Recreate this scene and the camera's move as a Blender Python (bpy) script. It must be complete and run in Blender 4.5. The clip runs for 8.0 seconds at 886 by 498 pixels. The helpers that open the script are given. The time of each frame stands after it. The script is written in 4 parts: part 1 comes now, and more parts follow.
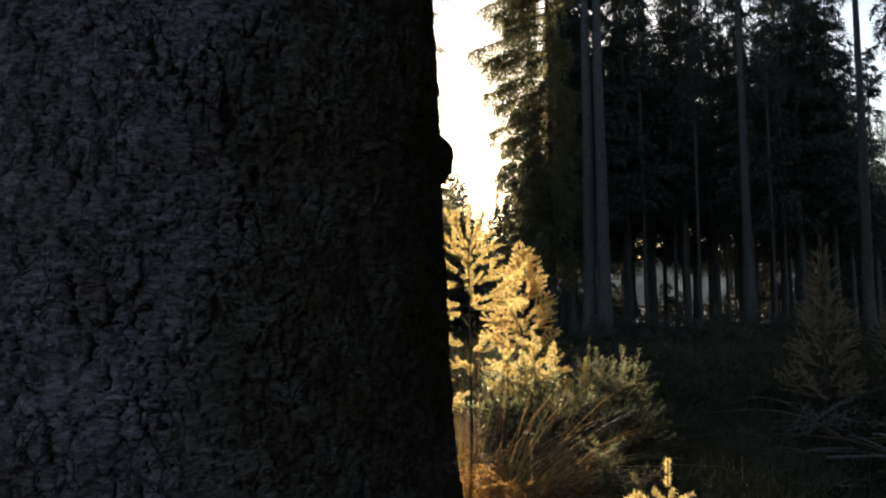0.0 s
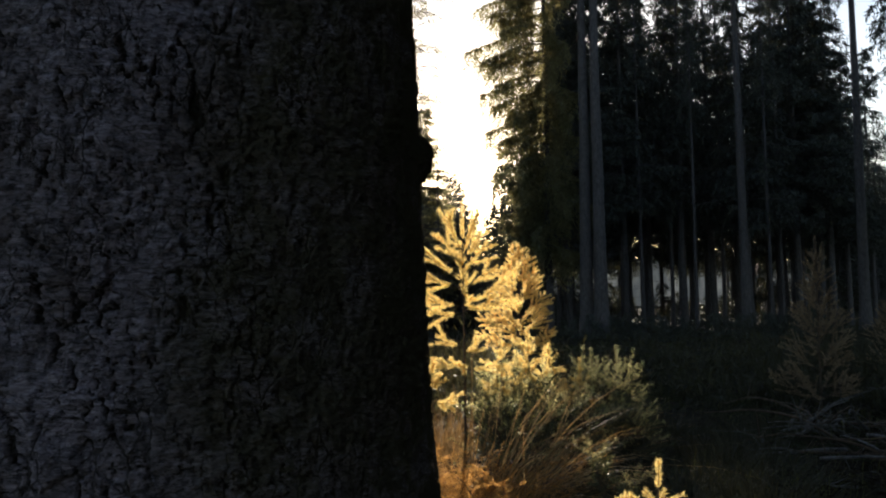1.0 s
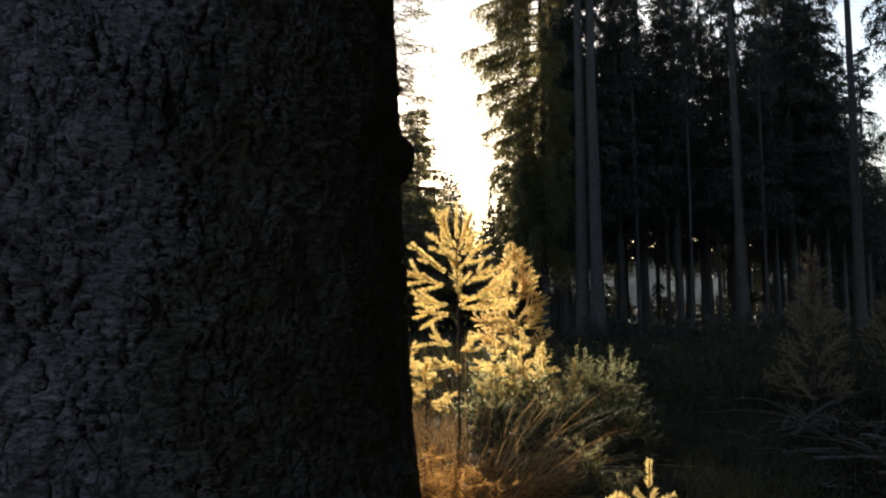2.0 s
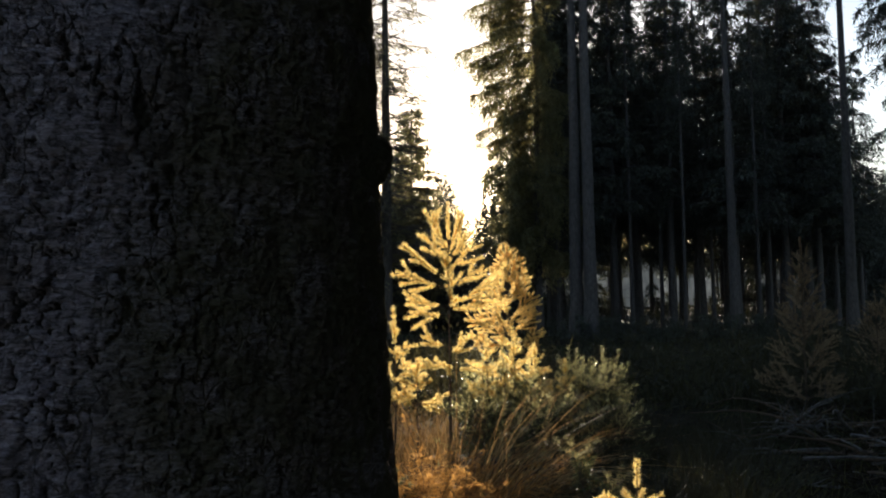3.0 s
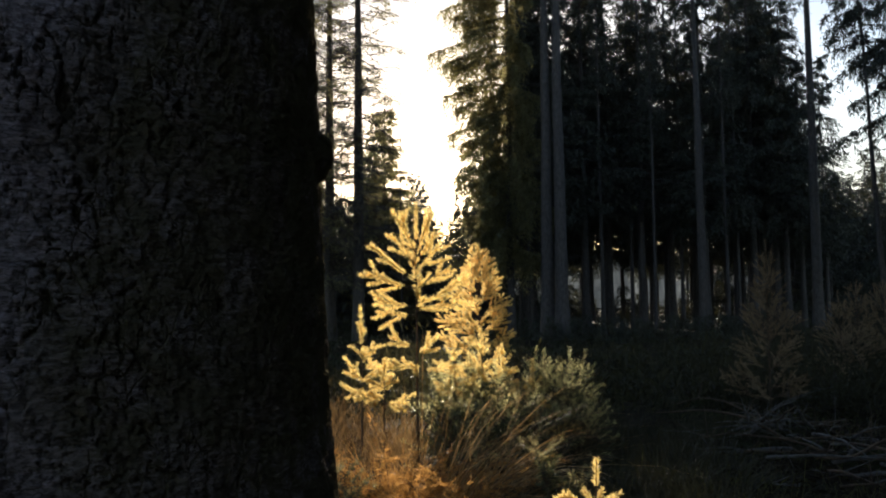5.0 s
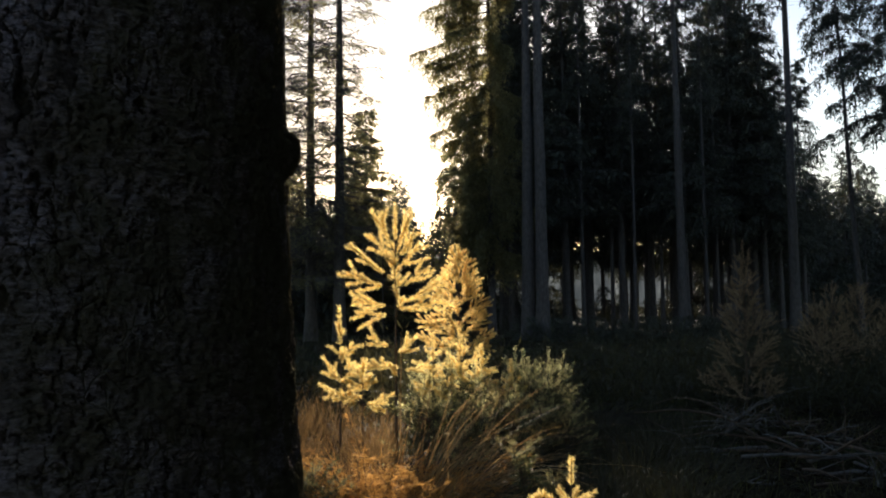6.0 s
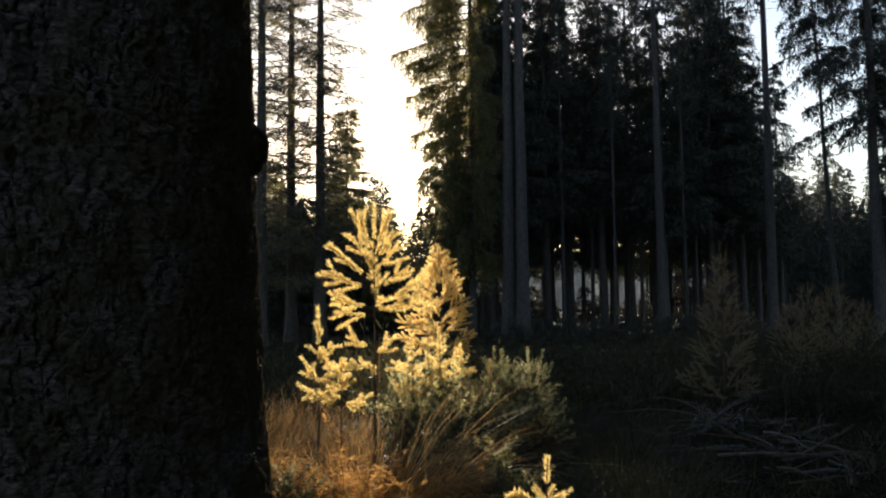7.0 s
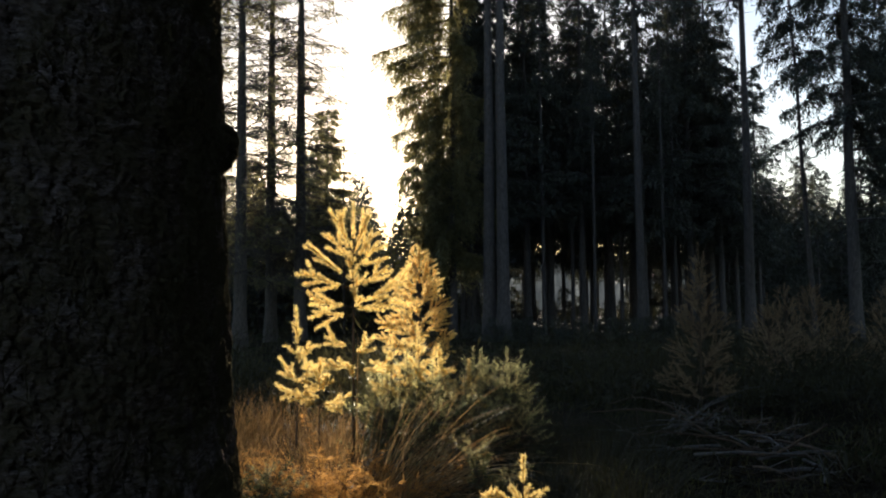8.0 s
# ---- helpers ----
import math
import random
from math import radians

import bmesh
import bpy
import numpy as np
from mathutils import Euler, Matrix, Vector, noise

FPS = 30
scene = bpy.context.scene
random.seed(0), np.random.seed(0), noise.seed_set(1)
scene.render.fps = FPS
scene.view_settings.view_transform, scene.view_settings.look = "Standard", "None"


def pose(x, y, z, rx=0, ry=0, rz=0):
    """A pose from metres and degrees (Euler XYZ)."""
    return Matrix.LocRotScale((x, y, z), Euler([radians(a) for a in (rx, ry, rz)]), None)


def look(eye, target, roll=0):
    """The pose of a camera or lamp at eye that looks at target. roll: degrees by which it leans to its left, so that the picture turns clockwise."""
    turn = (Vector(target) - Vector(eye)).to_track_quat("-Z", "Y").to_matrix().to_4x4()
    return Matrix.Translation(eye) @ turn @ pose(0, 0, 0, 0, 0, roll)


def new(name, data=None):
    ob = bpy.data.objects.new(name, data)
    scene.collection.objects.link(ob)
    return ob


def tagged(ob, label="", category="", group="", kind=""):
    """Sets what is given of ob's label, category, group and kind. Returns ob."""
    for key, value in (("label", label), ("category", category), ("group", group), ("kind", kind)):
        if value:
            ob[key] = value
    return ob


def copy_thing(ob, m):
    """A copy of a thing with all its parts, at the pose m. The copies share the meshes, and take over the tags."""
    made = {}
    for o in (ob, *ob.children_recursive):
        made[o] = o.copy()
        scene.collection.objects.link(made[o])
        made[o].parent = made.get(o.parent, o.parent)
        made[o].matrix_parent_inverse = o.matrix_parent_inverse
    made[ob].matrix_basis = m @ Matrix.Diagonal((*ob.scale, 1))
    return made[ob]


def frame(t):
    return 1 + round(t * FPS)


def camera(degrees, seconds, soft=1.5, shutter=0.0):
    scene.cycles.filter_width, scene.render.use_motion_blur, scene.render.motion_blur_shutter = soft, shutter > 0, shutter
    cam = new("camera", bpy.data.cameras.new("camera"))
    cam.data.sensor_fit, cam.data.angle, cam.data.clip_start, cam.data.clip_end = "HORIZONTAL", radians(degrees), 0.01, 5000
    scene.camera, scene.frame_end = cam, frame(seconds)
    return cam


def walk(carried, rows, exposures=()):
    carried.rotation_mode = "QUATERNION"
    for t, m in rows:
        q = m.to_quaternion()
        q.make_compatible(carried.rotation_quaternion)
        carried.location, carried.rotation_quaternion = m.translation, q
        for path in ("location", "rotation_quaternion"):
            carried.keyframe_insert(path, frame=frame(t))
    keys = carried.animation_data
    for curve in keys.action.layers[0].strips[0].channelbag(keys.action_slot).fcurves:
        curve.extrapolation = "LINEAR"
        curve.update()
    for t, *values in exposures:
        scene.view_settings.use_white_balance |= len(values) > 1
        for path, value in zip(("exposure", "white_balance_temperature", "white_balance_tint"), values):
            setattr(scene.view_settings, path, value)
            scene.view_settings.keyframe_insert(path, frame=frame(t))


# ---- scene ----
cam = camera(57.2, 8.0, soft=2.0)
PATH = [
    (0, pose(0.0000, 0.0000, 1.6000, 93.800, 0.900, 0.100)),
    (0.5, pose(0.0152, 0.0064, 1.5993, 93.798, 0.877, -0.002)),
    (1, pose(0.0295, 0.0093, 1.5988, 93.809, 0.857, -0.107)),
    (1.5, pose(0.0428, 0.0096, 1.5988, 93.798, 0.827, -0.211)),
    (3, pose(0.0819, 0.0081, 1.5976, 93.842, 0.795, -0.748)),
    (3.5, pose(0.0951, 0.0082, 1.5958, 93.852, 0.762, -1.094)),
    (4, pose(0.1092, 0.0068, 1.5943, 93.869, 0.747, -1.534)),
    (4.5, pose(0.1233, 0.0056, 1.5925, 93.870, 0.706, -2.046)),
    (6, pose(0.1607, -0.0012, 1.5854, 93.907, 0.619, -3.937)),
    (6.5, pose(0.1719, -0.0032, 1.5821, 93.913, 0.574, -4.593)),
    (7, pose(0.1823, -0.0053, 1.5782, 93.936, 0.579, -5.252)),
    (7.5, pose(0.1919, -0.0077, 1.5757, 93.949, 0.559, -5.913)),
    (8, pose(0.2000, -0.0107, 1.5734, 93.961, 0.482, -6.596)),
]
walk(cam, PATH, [(0.0, 1.23, 6420, 13.5), (8.0, 1.23, 6420, 13.5)])

# ---- light ----
SUN_BEARING = 2.0      # degrees to the right of +y
SUN_HEIGHT = 10.6      # degrees above the horizon

world = bpy.data.worlds.new("world")
scene.world = world
world.use_nodes = True
sky = world.node_tree.nodes.new("ShaderNodeTexSky")
sky.sky_type, sky.sun_disc = "NISHITA", False
sky.sun_elevation, sky.sun_rotation = radians(SUN_HEIGHT), radians(SUN_BEARING)
sky.air_density, sky.dust_density, sky.ozone_density = 1.0, 0.6, 1.0
background = world.node_tree.nodes["Background"]
background.inputs["Strength"].default_value = 0.095
world.node_tree.links.new(sky.outputs[0], background.inputs[0])

sun = new("sun", bpy.data.lights.new("sun", "SUN"))
sun.data.energy, sun.data.angle, sun.data.color = 5.0, radians(0.6), (1.0, 0.89, 0.71)
_b, _h = radians(SUN_BEARING), radians(SUN_HEIGHT)
sun.matrix_world = look((60 * math.sin(_b), 60 * math.cos(_b), 60 * math.tan(_h)), (0, 0, 0))


# ---- materials ----
def nodes_of(name):
    m = bpy.data.materials.new(name)
    m.use_nodes = True
    n, l = m.node_tree.nodes, m.node_tree.links
    return m, n, l, n["Principled BSDF"]


def ramp(n, l, source, stops):
    r = n.new("ShaderNodeValToRGB")
    while len(r.color_ramp.elements) < len(stops):
        r.color_ramp.elements.new(0.5)
    for e, (p, c) in zip(r.color_ramp.elements, stops):
        e.position, e.color = p, (*c, 1)
    l.new(source, r.inputs[0])
    return r.outputs[0]


def noise_of(n, l, scale, detail=4.0, rough=0.55, stretch=(1, 1, 1), space="Object"):
    co, mp, tx = n.new("ShaderNodeTexCoord"), n.new("ShaderNodeMapping"), n.new("ShaderNodeTexNoise")
    mp.inputs["Scale"].default_value = stretch
    tx.inputs["Scale"].default_value, tx.inputs["Detail"].default_value = scale, detail
    tx.inputs["Roughness"].default_value = rough
    l.new(co.outputs[space], mp.inputs[0])
    l.new(mp.outputs[0], tx.inputs["Vector"])
    return tx.outputs["Fac"]


def mixed(n, l, fac, a, b, mode="MIX"):
    x = n.new("ShaderNodeMix")
    x.data_type, x.blend_type = "RGBA", mode
    for sock, v in ((x.inputs[0], fac), (x.inputs[6], a), (x.inputs[7], b)):
        if isinstance(v, (int, float)):
            sock.default_value = v
        elif isinstance(v, tuple):
            sock.default_value = (*v, 1)
        else:
            l.new(v, sock)
    return x.outputs[2]


def bump_on(n, l, bsdf, height, strength, distance):
    b = n.new("ShaderNodeBump")
    b.inputs["Strength"].default_value, b.inputs["Distance"].default_value = strength, distance
    l.new(height, b.inputs["Height"])
    l.new(b.outputs[0], bsdf.inputs["Normal"])


def big_bark():
    m, n, l, p = nodes_of("old_spruce_bark")
    base = ramp(n, l, noise_of(n, l, 60, 6, 0.70, (1, 1, 4.0)), [(0.36, (0.168, 0.139, 0.150)), (0.50, (0.27, 0.230, 0.256)), (0.66, (0.44, 0.385, 0.430))])
    blotch = ramp(n, l, noise_of(n, l, 5.0, 3), [(0.38, (0.62, 0.56, 0.52)), (0.62, (1.1, 1.08, 1.12))])
    c = mixed(n, l, 1.0, base, blotch, "MULTIPLY")
    # crevices painted near-black brown for the shade in them, plate faces weather grey
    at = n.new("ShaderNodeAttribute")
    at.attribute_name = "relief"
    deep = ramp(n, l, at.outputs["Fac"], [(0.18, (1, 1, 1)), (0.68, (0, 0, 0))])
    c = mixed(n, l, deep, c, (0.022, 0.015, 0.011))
    # small flakes with sharp broken edges, the shade of their gaps painted in
    co, warp, mp = n.new("ShaderNodeTexCoord"), n.new("ShaderNodeTexNoise"), n.new("ShaderNodeMapping")
    warp.inputs["Scale"].default_value, warp.inputs["Detail"].default_value = 26.0, 5.0
    l.new(co.outputs["Object"], warp.inputs["Vector"])
    shift = n.new("ShaderNodeVectorMath")
    shift.operation = "MULTIPLY_ADD"
    shift.inputs[1].default_value = (0.020, 0.020, 0.024)
    l.new(warp.outputs["Color"], shift.inputs[0])
    l.new(co.outputs["Object"], shift.inputs[2])
    mp.inputs["Scale"].default_value = (1, 1, 0.58)
    l.new(shift.outputs[0], mp.inputs[0])
    edge, cell = n.new("ShaderNodeTexVoronoi"), n.new("ShaderNodeTexVoronoi")
    edge.feature = "DISTANCE_TO_EDGE"
    for tex in (edge, cell):
        tex.inputs["Scale"].default_value = 44.0
        l.new(mp.outputs[0], tex.inputs["Vector"])
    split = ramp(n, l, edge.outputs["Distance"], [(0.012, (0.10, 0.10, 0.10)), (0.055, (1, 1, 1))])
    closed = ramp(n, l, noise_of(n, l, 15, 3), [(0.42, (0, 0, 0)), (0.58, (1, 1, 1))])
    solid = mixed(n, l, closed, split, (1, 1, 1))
    # level ledges where one scale of bark ends over the next; shade painted
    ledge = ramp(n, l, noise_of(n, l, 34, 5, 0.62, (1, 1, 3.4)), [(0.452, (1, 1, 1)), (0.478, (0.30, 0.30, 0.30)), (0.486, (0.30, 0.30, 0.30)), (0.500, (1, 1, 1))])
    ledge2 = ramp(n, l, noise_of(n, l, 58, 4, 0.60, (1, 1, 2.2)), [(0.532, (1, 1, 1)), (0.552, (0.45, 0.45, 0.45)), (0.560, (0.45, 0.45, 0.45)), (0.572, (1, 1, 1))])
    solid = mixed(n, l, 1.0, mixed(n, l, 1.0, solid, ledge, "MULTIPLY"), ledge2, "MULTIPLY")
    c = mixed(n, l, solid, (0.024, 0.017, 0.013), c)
    grey = n.new("ShaderNodeRGBToBW")
    l.new(cell.outputs["Color"], grey.inputs[0])
    # darker olive-brown tone on one flank, by angle, broken by noise
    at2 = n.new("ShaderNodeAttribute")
    at2.attribute_name = "flank_tone"
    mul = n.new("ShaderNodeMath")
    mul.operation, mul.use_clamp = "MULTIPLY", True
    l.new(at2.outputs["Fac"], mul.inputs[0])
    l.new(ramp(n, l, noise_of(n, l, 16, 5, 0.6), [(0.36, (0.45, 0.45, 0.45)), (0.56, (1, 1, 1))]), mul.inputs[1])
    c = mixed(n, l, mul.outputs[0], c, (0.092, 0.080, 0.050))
    l.new(c, p.inputs["Base Color"])
    p.inputs["Roughness"].default_value = 0.52
    # the rest of the bark has a dull sheen, the toned flank none
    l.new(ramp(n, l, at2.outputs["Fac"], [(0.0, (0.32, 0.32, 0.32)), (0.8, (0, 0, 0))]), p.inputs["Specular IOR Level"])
    fine = noise_of(n, l, 60, 6, 0.72, (1, 1, 5.5))
    step = mixed(n, l, 0.38, fine, grey.outputs[0])
    step = mixed(n, l, solid, mixed(n, l, 0.75, step, (0, 0, 0)), step)
    bump_on(n, l, p, step, 1.0, 0.013)
    return m


def stem_bark(name, dark, light):
    m, n, l, p = nodes_of(name)
    c = ramp(n, l, noise_of(n, l, 14, 5, 0.6, (1, 1, 0.35)), [(0.32, dark), (0.68, light)])
    l.new(c, p.inputs["Base Color"])
    p.inputs["Roughness"].default_value = 0.85
    bump_on(n, l, p, noise_of(n, l, 25, 4, 0.6, (1, 1, 0.4)), 0.8, 0.02)
    return m


def leaf(name, front, through_colour, share, rough=0.5, vary=0.35, gloss=0.4):
    """Thin leaves and needles, that let light through."""
    m, n, l, p = nodes_of(name)
    g = n.new("ShaderNodeNewGeometry")
    tint = ramp(n, l, g.outputs["Random Per Island"], [(0.0, (1 - vary, 1 - vary * 1.1, 1 - vary * 1.2)), (1.0, (1 + vary, 1 + vary, 1 + vary * 0.6))])
    patch = ramp(n, l, noise_of(n, l, 2.2, 2), [(0.35, (0.8, 0.76, 0.7)), (0.65, (1.12, 1.12, 1.1))])
    t2 = mixed(n, l, 1.0, tint, patch, "MULTIPLY")
    l.new(mixed(n, l, 1.0, front, t2, "MULTIPLY"), p.inputs["Base Color"])
    p.inputs["Roughness"].default_value = rough
    p.inputs["Specular IOR Level"].default_value = gloss
    tr = n.new("ShaderNodeBsdfTranslucent")
    l.new(mixed(n, l, 1.0, through_colour, t2, "MULTIPLY"), tr.inputs["Color"])
    mx = n.new("ShaderNodeMixShader")
    mx.inputs[0].default_value = share
    l.new(p.outputs[0], mx.inputs[1])
    l.new(tr.outputs[0], mx.inputs[2])
    l.new(mx.outputs[0], n["Material Output"].inputs["Surface"])
    return m


def soil():
    m, n, l, p = nodes_of("forest_floor")
    litter = ramp(n, l, noise_of(n, l, 7, 8, 0.68), [(0.32, (0.006, 0.005, 0.004)), (0.55, (0.020, 0.015, 0.010)), (0.76, (0.060, 0.044, 0.027))])
    moss = ramp(n, l, noise_of(n, l, 30, 5, 0.6), [(0.3, (0.007, 0.010, 0.004)), (0.7, (0.030, 0.040, 0.010))])
    where = ramp(n, l, noise_of(n, l, 0.55, 4, 0.6), [(0.47, (0, 0, 0)), (0.60, (0.9, 0.9, 0.9))])
    l.new(mixed(n, l, where, litter, moss), p.inputs["Base Color"])
    p.inputs["Roughness"].default_value = 1.0
    p.inputs["Specular IOR Level"].default_value = 0.05
    bump_on(n, l, p, noise_of(n, l, 18, 8, 0.7), 0.9, 0.05)
    return m


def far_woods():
    m, n, l, p = nodes_of("far_woods_painted_haze")
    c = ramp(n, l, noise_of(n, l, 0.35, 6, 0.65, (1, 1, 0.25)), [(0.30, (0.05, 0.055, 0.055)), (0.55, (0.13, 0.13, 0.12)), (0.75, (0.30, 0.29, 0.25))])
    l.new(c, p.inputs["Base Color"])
    # haze is painted: pale tones and a faint glow of the woods themselves
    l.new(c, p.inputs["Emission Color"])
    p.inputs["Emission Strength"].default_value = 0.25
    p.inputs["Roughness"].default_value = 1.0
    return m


BARK_BIG = big_bark()
BARK_STAND = stem_bark("spruce_bark", (0.032, 0.029, 0.031), (0.088, 0.079, 0.080))
BARK_BARE = stem_bark("weathered_larch_bark", (0.035, 0.030, 0.028), (0.10, 0.085, 0.075))
BARK_TWIG = stem_bark("young_bark", (0.038, 0.024, 0.015), (0.105, 0.068, 0.042))
BARK_DEAD = stem_bark("dead_wood", (0.030, 0.027, 0.026), (0.135, 0.124, 0.116))
NEEDLE_GOLD = leaf("golden_larch_needles", (0.70, 0.50, 0.18), (0.98, 0.79, 0.345), 0.68)
NEEDLE_AMBER = leaf("amber_larch_needles", (0.70, 0.49, 0.19), (0.98, 0.78, 0.36), 0.68)
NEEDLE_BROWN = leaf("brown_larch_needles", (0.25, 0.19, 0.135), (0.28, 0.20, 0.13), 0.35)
# pine needles in two copies: dark for the shaded inside, pale for lit tips
NEEDLE_PINE = leaf("shade_dark_pine_needles", (0.034, 0.048, 0.024), (0.15, 0.17, 0.065), 0.15, 0.42, 0.6)
NEEDLE_TIP = leaf("lit_tip_pine_needles", (0.18, 0.20, 0.09), (0.95, 0.90, 0.50), 0.60, 0.35, 0.5)
NEEDLE_SPRUCE = leaf("spruce_needles", (0.036, 0.044, 0.040), (0.11, 0.11, 0.055), 0.10, 0.6)
# sunlit copy of the spruce needles: sun glow put into a yellow translucency
NEEDLE_GLOW = leaf("olive_sun_glow_needles", (0.046, 0.055, 0.034), (0.48, 0.44, 0.23), 0.42, 0.55)
GRASS_DRY = leaf("dry_brown_grass", (0.13, 0.088, 0.050), (0.26, 0.160, 0.078), 0.42, 0.75, 0.6, 0.12)
GRASS_PALE = leaf("bleached_grass", (0.34, 0.24, 0.135), (0.55, 0.36, 0.18), 0.35, 0.75, 0.5, 0.15)
BRACKEN = leaf("rusty_bracken", (0.30, 0.160, 0.060), (0.64, 0.34, 0.110), 0.58, 0.75, 0.45, 0.1)
# near-black; on the grass clumps it also stands in for shade
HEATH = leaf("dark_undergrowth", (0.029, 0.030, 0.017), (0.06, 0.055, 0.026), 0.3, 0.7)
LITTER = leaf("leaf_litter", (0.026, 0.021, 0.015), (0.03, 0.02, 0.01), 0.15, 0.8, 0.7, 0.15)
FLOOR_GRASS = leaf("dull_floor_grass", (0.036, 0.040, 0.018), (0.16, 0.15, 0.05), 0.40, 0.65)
SOIL = soil()
FAR = far_woods()


# ---- mesh helpers ----
def mesh_of(name, verts, faces, mat, smooth=False):
    """One mesh from arrays of vertices and of faces that all have the same number of corners."""
    verts, faces = np.asarray(verts, np.float32), np.asarray(faces, np.int32)
    me = bpy.data.meshes.new(name)
    k = faces.shape[1]
    me.vertices.add(len(verts))
    me.vertices.foreach_set("co", verts.ravel())
    me.loops.add(faces.size)
    me.loops.foreach_set("vertex_index", faces.ravel())
    me.polygons.add(len(faces))
    me.polygons.foreach_set("loop_start", np.arange(0, faces.size, k, dtype=np.int32))
    me.polygons.foreach_set("use_smooth", np.full(len(faces), smooth))
    me.update(calc_edges=True)
    me.validate()
    me.materials.append(mat)
    return me


def joined(pieces):
    """Several (verts, faces) as one."""
    v, f, off = [], [], 0
    for a, b in pieces:
        v.append(a)
        f.append(np.asarray(b) + off)
        off += len(a)
    return np.concatenate(v), np.concatenate(f)


def part(name, pieces, mat, parent=None, label="", smooth=False):
    v, f = joined(pieces) if isinstance(pieces, list) else pieces
    ob = new(name, mesh_of(name, v, f, mat, smooth))
    if parent is not None:
        ob.parent = parent
    if label:
        tagged(ob, label)
    return ob


def unit(a):
    return a / np.maximum(np.linalg.norm(a, axis=-1, keepdims=True), 1e-9)


def tube(points, radii, sides=6):
    """A tapered tube of quads along a polyline."""
    p, r = np.asarray(points, float), np.asarray(radii, float)
    t = unit(np.gradient(p, axis=0))
    ref = np.array([1.0, 0, 0]) if abs(t[:, 2]).mean() > 0.7 else np.array([0, 0, 1.0])
    a = unit(np.cross(t, ref))
    b = np.cross(t, a)
    ang = np.linspace(0, 2 * np.pi, sides, endpoint=False)
    v = p[:, None] + r[:, None, None] * (np.cos(ang)[None, :, None] * a[:, None] + np.sin(ang)[None, :, None] * b[:, None])
    i = np.arange(len(p) - 1)[:, None] * sides
    j = np.arange(sides)[None]
    k = (j + 1) % sides
    f = np.stack([i + j, i + k, i + sides + k, i + sides + j], -1).reshape(-1, 4)
    return v.reshape(-1, 3), f


def blades(base, way, side, length, width):
    """Slim kites: one needle or leaflet each, from base along way."""
    base, way, side = np.asarray(base), np.asarray(way), np.asarray(side)
    length, width = np.broadcast_to(length, len(base))[:, None], np.broadcast_to(width, len(base))[:, None]
    mid = base + way * length * 0.45
    v = np.stack([base, mid + side * width / 2, base + way * length, mid - side * width / 2], 1).reshape(-1, 3)
    return v, np.arange(len(v)).reshape(-1, 4)


def spikes(base, way, side, length, width):
    """Like blades, but as single slim triangles, for what is small or far."""
    base, way, side = np.asarray(base), np.asarray(way), np.asarray(side)
    length, width = np.broadcast_to(length, len(base))[:, None], np.broadcast_to(width, len(base))[:, None]
    v = np.stack([base - side * width / 2, base + side * width / 2, base + way * length], 1).reshape(-1, 3)
    return v, np.arange(len(v)).reshape(-1, 3)


def brush(rng, path, count, length, width, lean=0.75, start=0.0):
    """Needles all round a shoot."""
    path = np.asarray(path, float)
    s = start + (1 - start) * rng.random(count)
    q = s * (len(path) - 1)
    i = np.minimum(q.astype(int), len(path) - 2)
    f = (q - i)[:, None]
    base = path[i] * (1 - f) + path[i + 1] * f
    axis = unit(path[i + 1] - path[i])
    out = rng.normal(size=(count, 3))
    out = unit(out - axis * (out * axis).sum(1, keepdims=True))
    way = unit(out + axis * (lean * rng.uniform(0.5, 1.5, count))[:, None])
    side = unit(np.cross(way, rng.normal(size=(count, 3))))
    size = length * rng.uniform(0.7, 1.15, count) * np.where(s > 0.9, 0.8, 1.0)
    return spikes(base, way, side, size, width * 1.3)


def bent(rng, start, way, length, rise, n=5, wobble=0.04):
    """A shoot that starts off along way and bends upwards by rise."""
    pts, d, p = [np.array(start, float)], unit(np.array(way, float)), np.array(start, float)
    for _ in range(n):
        p = p + d * length / n
        pts.append(p)
        d = unit(d + np.array([0, 0, rise / n]) + rng.normal(size=3) * wobble)
    return np.array(pts)


def spot(bearing, distance):
    """A place on the plan: degrees to the right of +y, metres ahead."""
    return 0.2 + distance * math.tan(radians(bearing)), distance


def ground_z(x, y):
    x, y = np.asarray(x, float), np.asarray(y, float)
    z = 0.06 * np.sin(x * 0.9 + 0.4 * y) * np.cos(y * 0.7 - 1.1) + 0.035 * np.sin(2.3 * x - 1.7 * y + 1) + 0.05 * np.sin(0.31 * x + 0.23 * y)
    return z + 0.03 * np.sin(5.1 * x + 0.8) * np.sin(4.3 * y)


def empty(name, x, y, label, category, group="", lift=0.0):
    ob = tagged(new(name), label, category, group)
    ob.location = (x, y, float(ground_z(x, y)) + lift)
    return ob


# ---- ground and distance ----
def ground():
    u = np.linspace(-1, 1, 221)
    line = np.sign(u) * (np.exp(np.abs(u) * 5.6) - 1) / (math.exp(5.6) - 1) * 1500
    gx, gy = np.meshgrid(line + 1.5, line + 7.0)
    gz = ground_z(gx, gy) * np.clip(1.4 - np.hypot(gx, gy) / 250, 0.0, 1)
    v = np.stack([gx, gy, gz], -1).reshape(-1, 3)
    n = len(u)
    i = (np.arange(n - 1)[:, None] * n + np.arange(n - 1)[None]).ravel()
    tagged(part("ground", (v, np.stack([i, i + 1, i + n + 1, i + n], 1)), SOIL, None, "", True),
           "mossy forest floor strewn with brown needle litter", "ground", kind="structure")


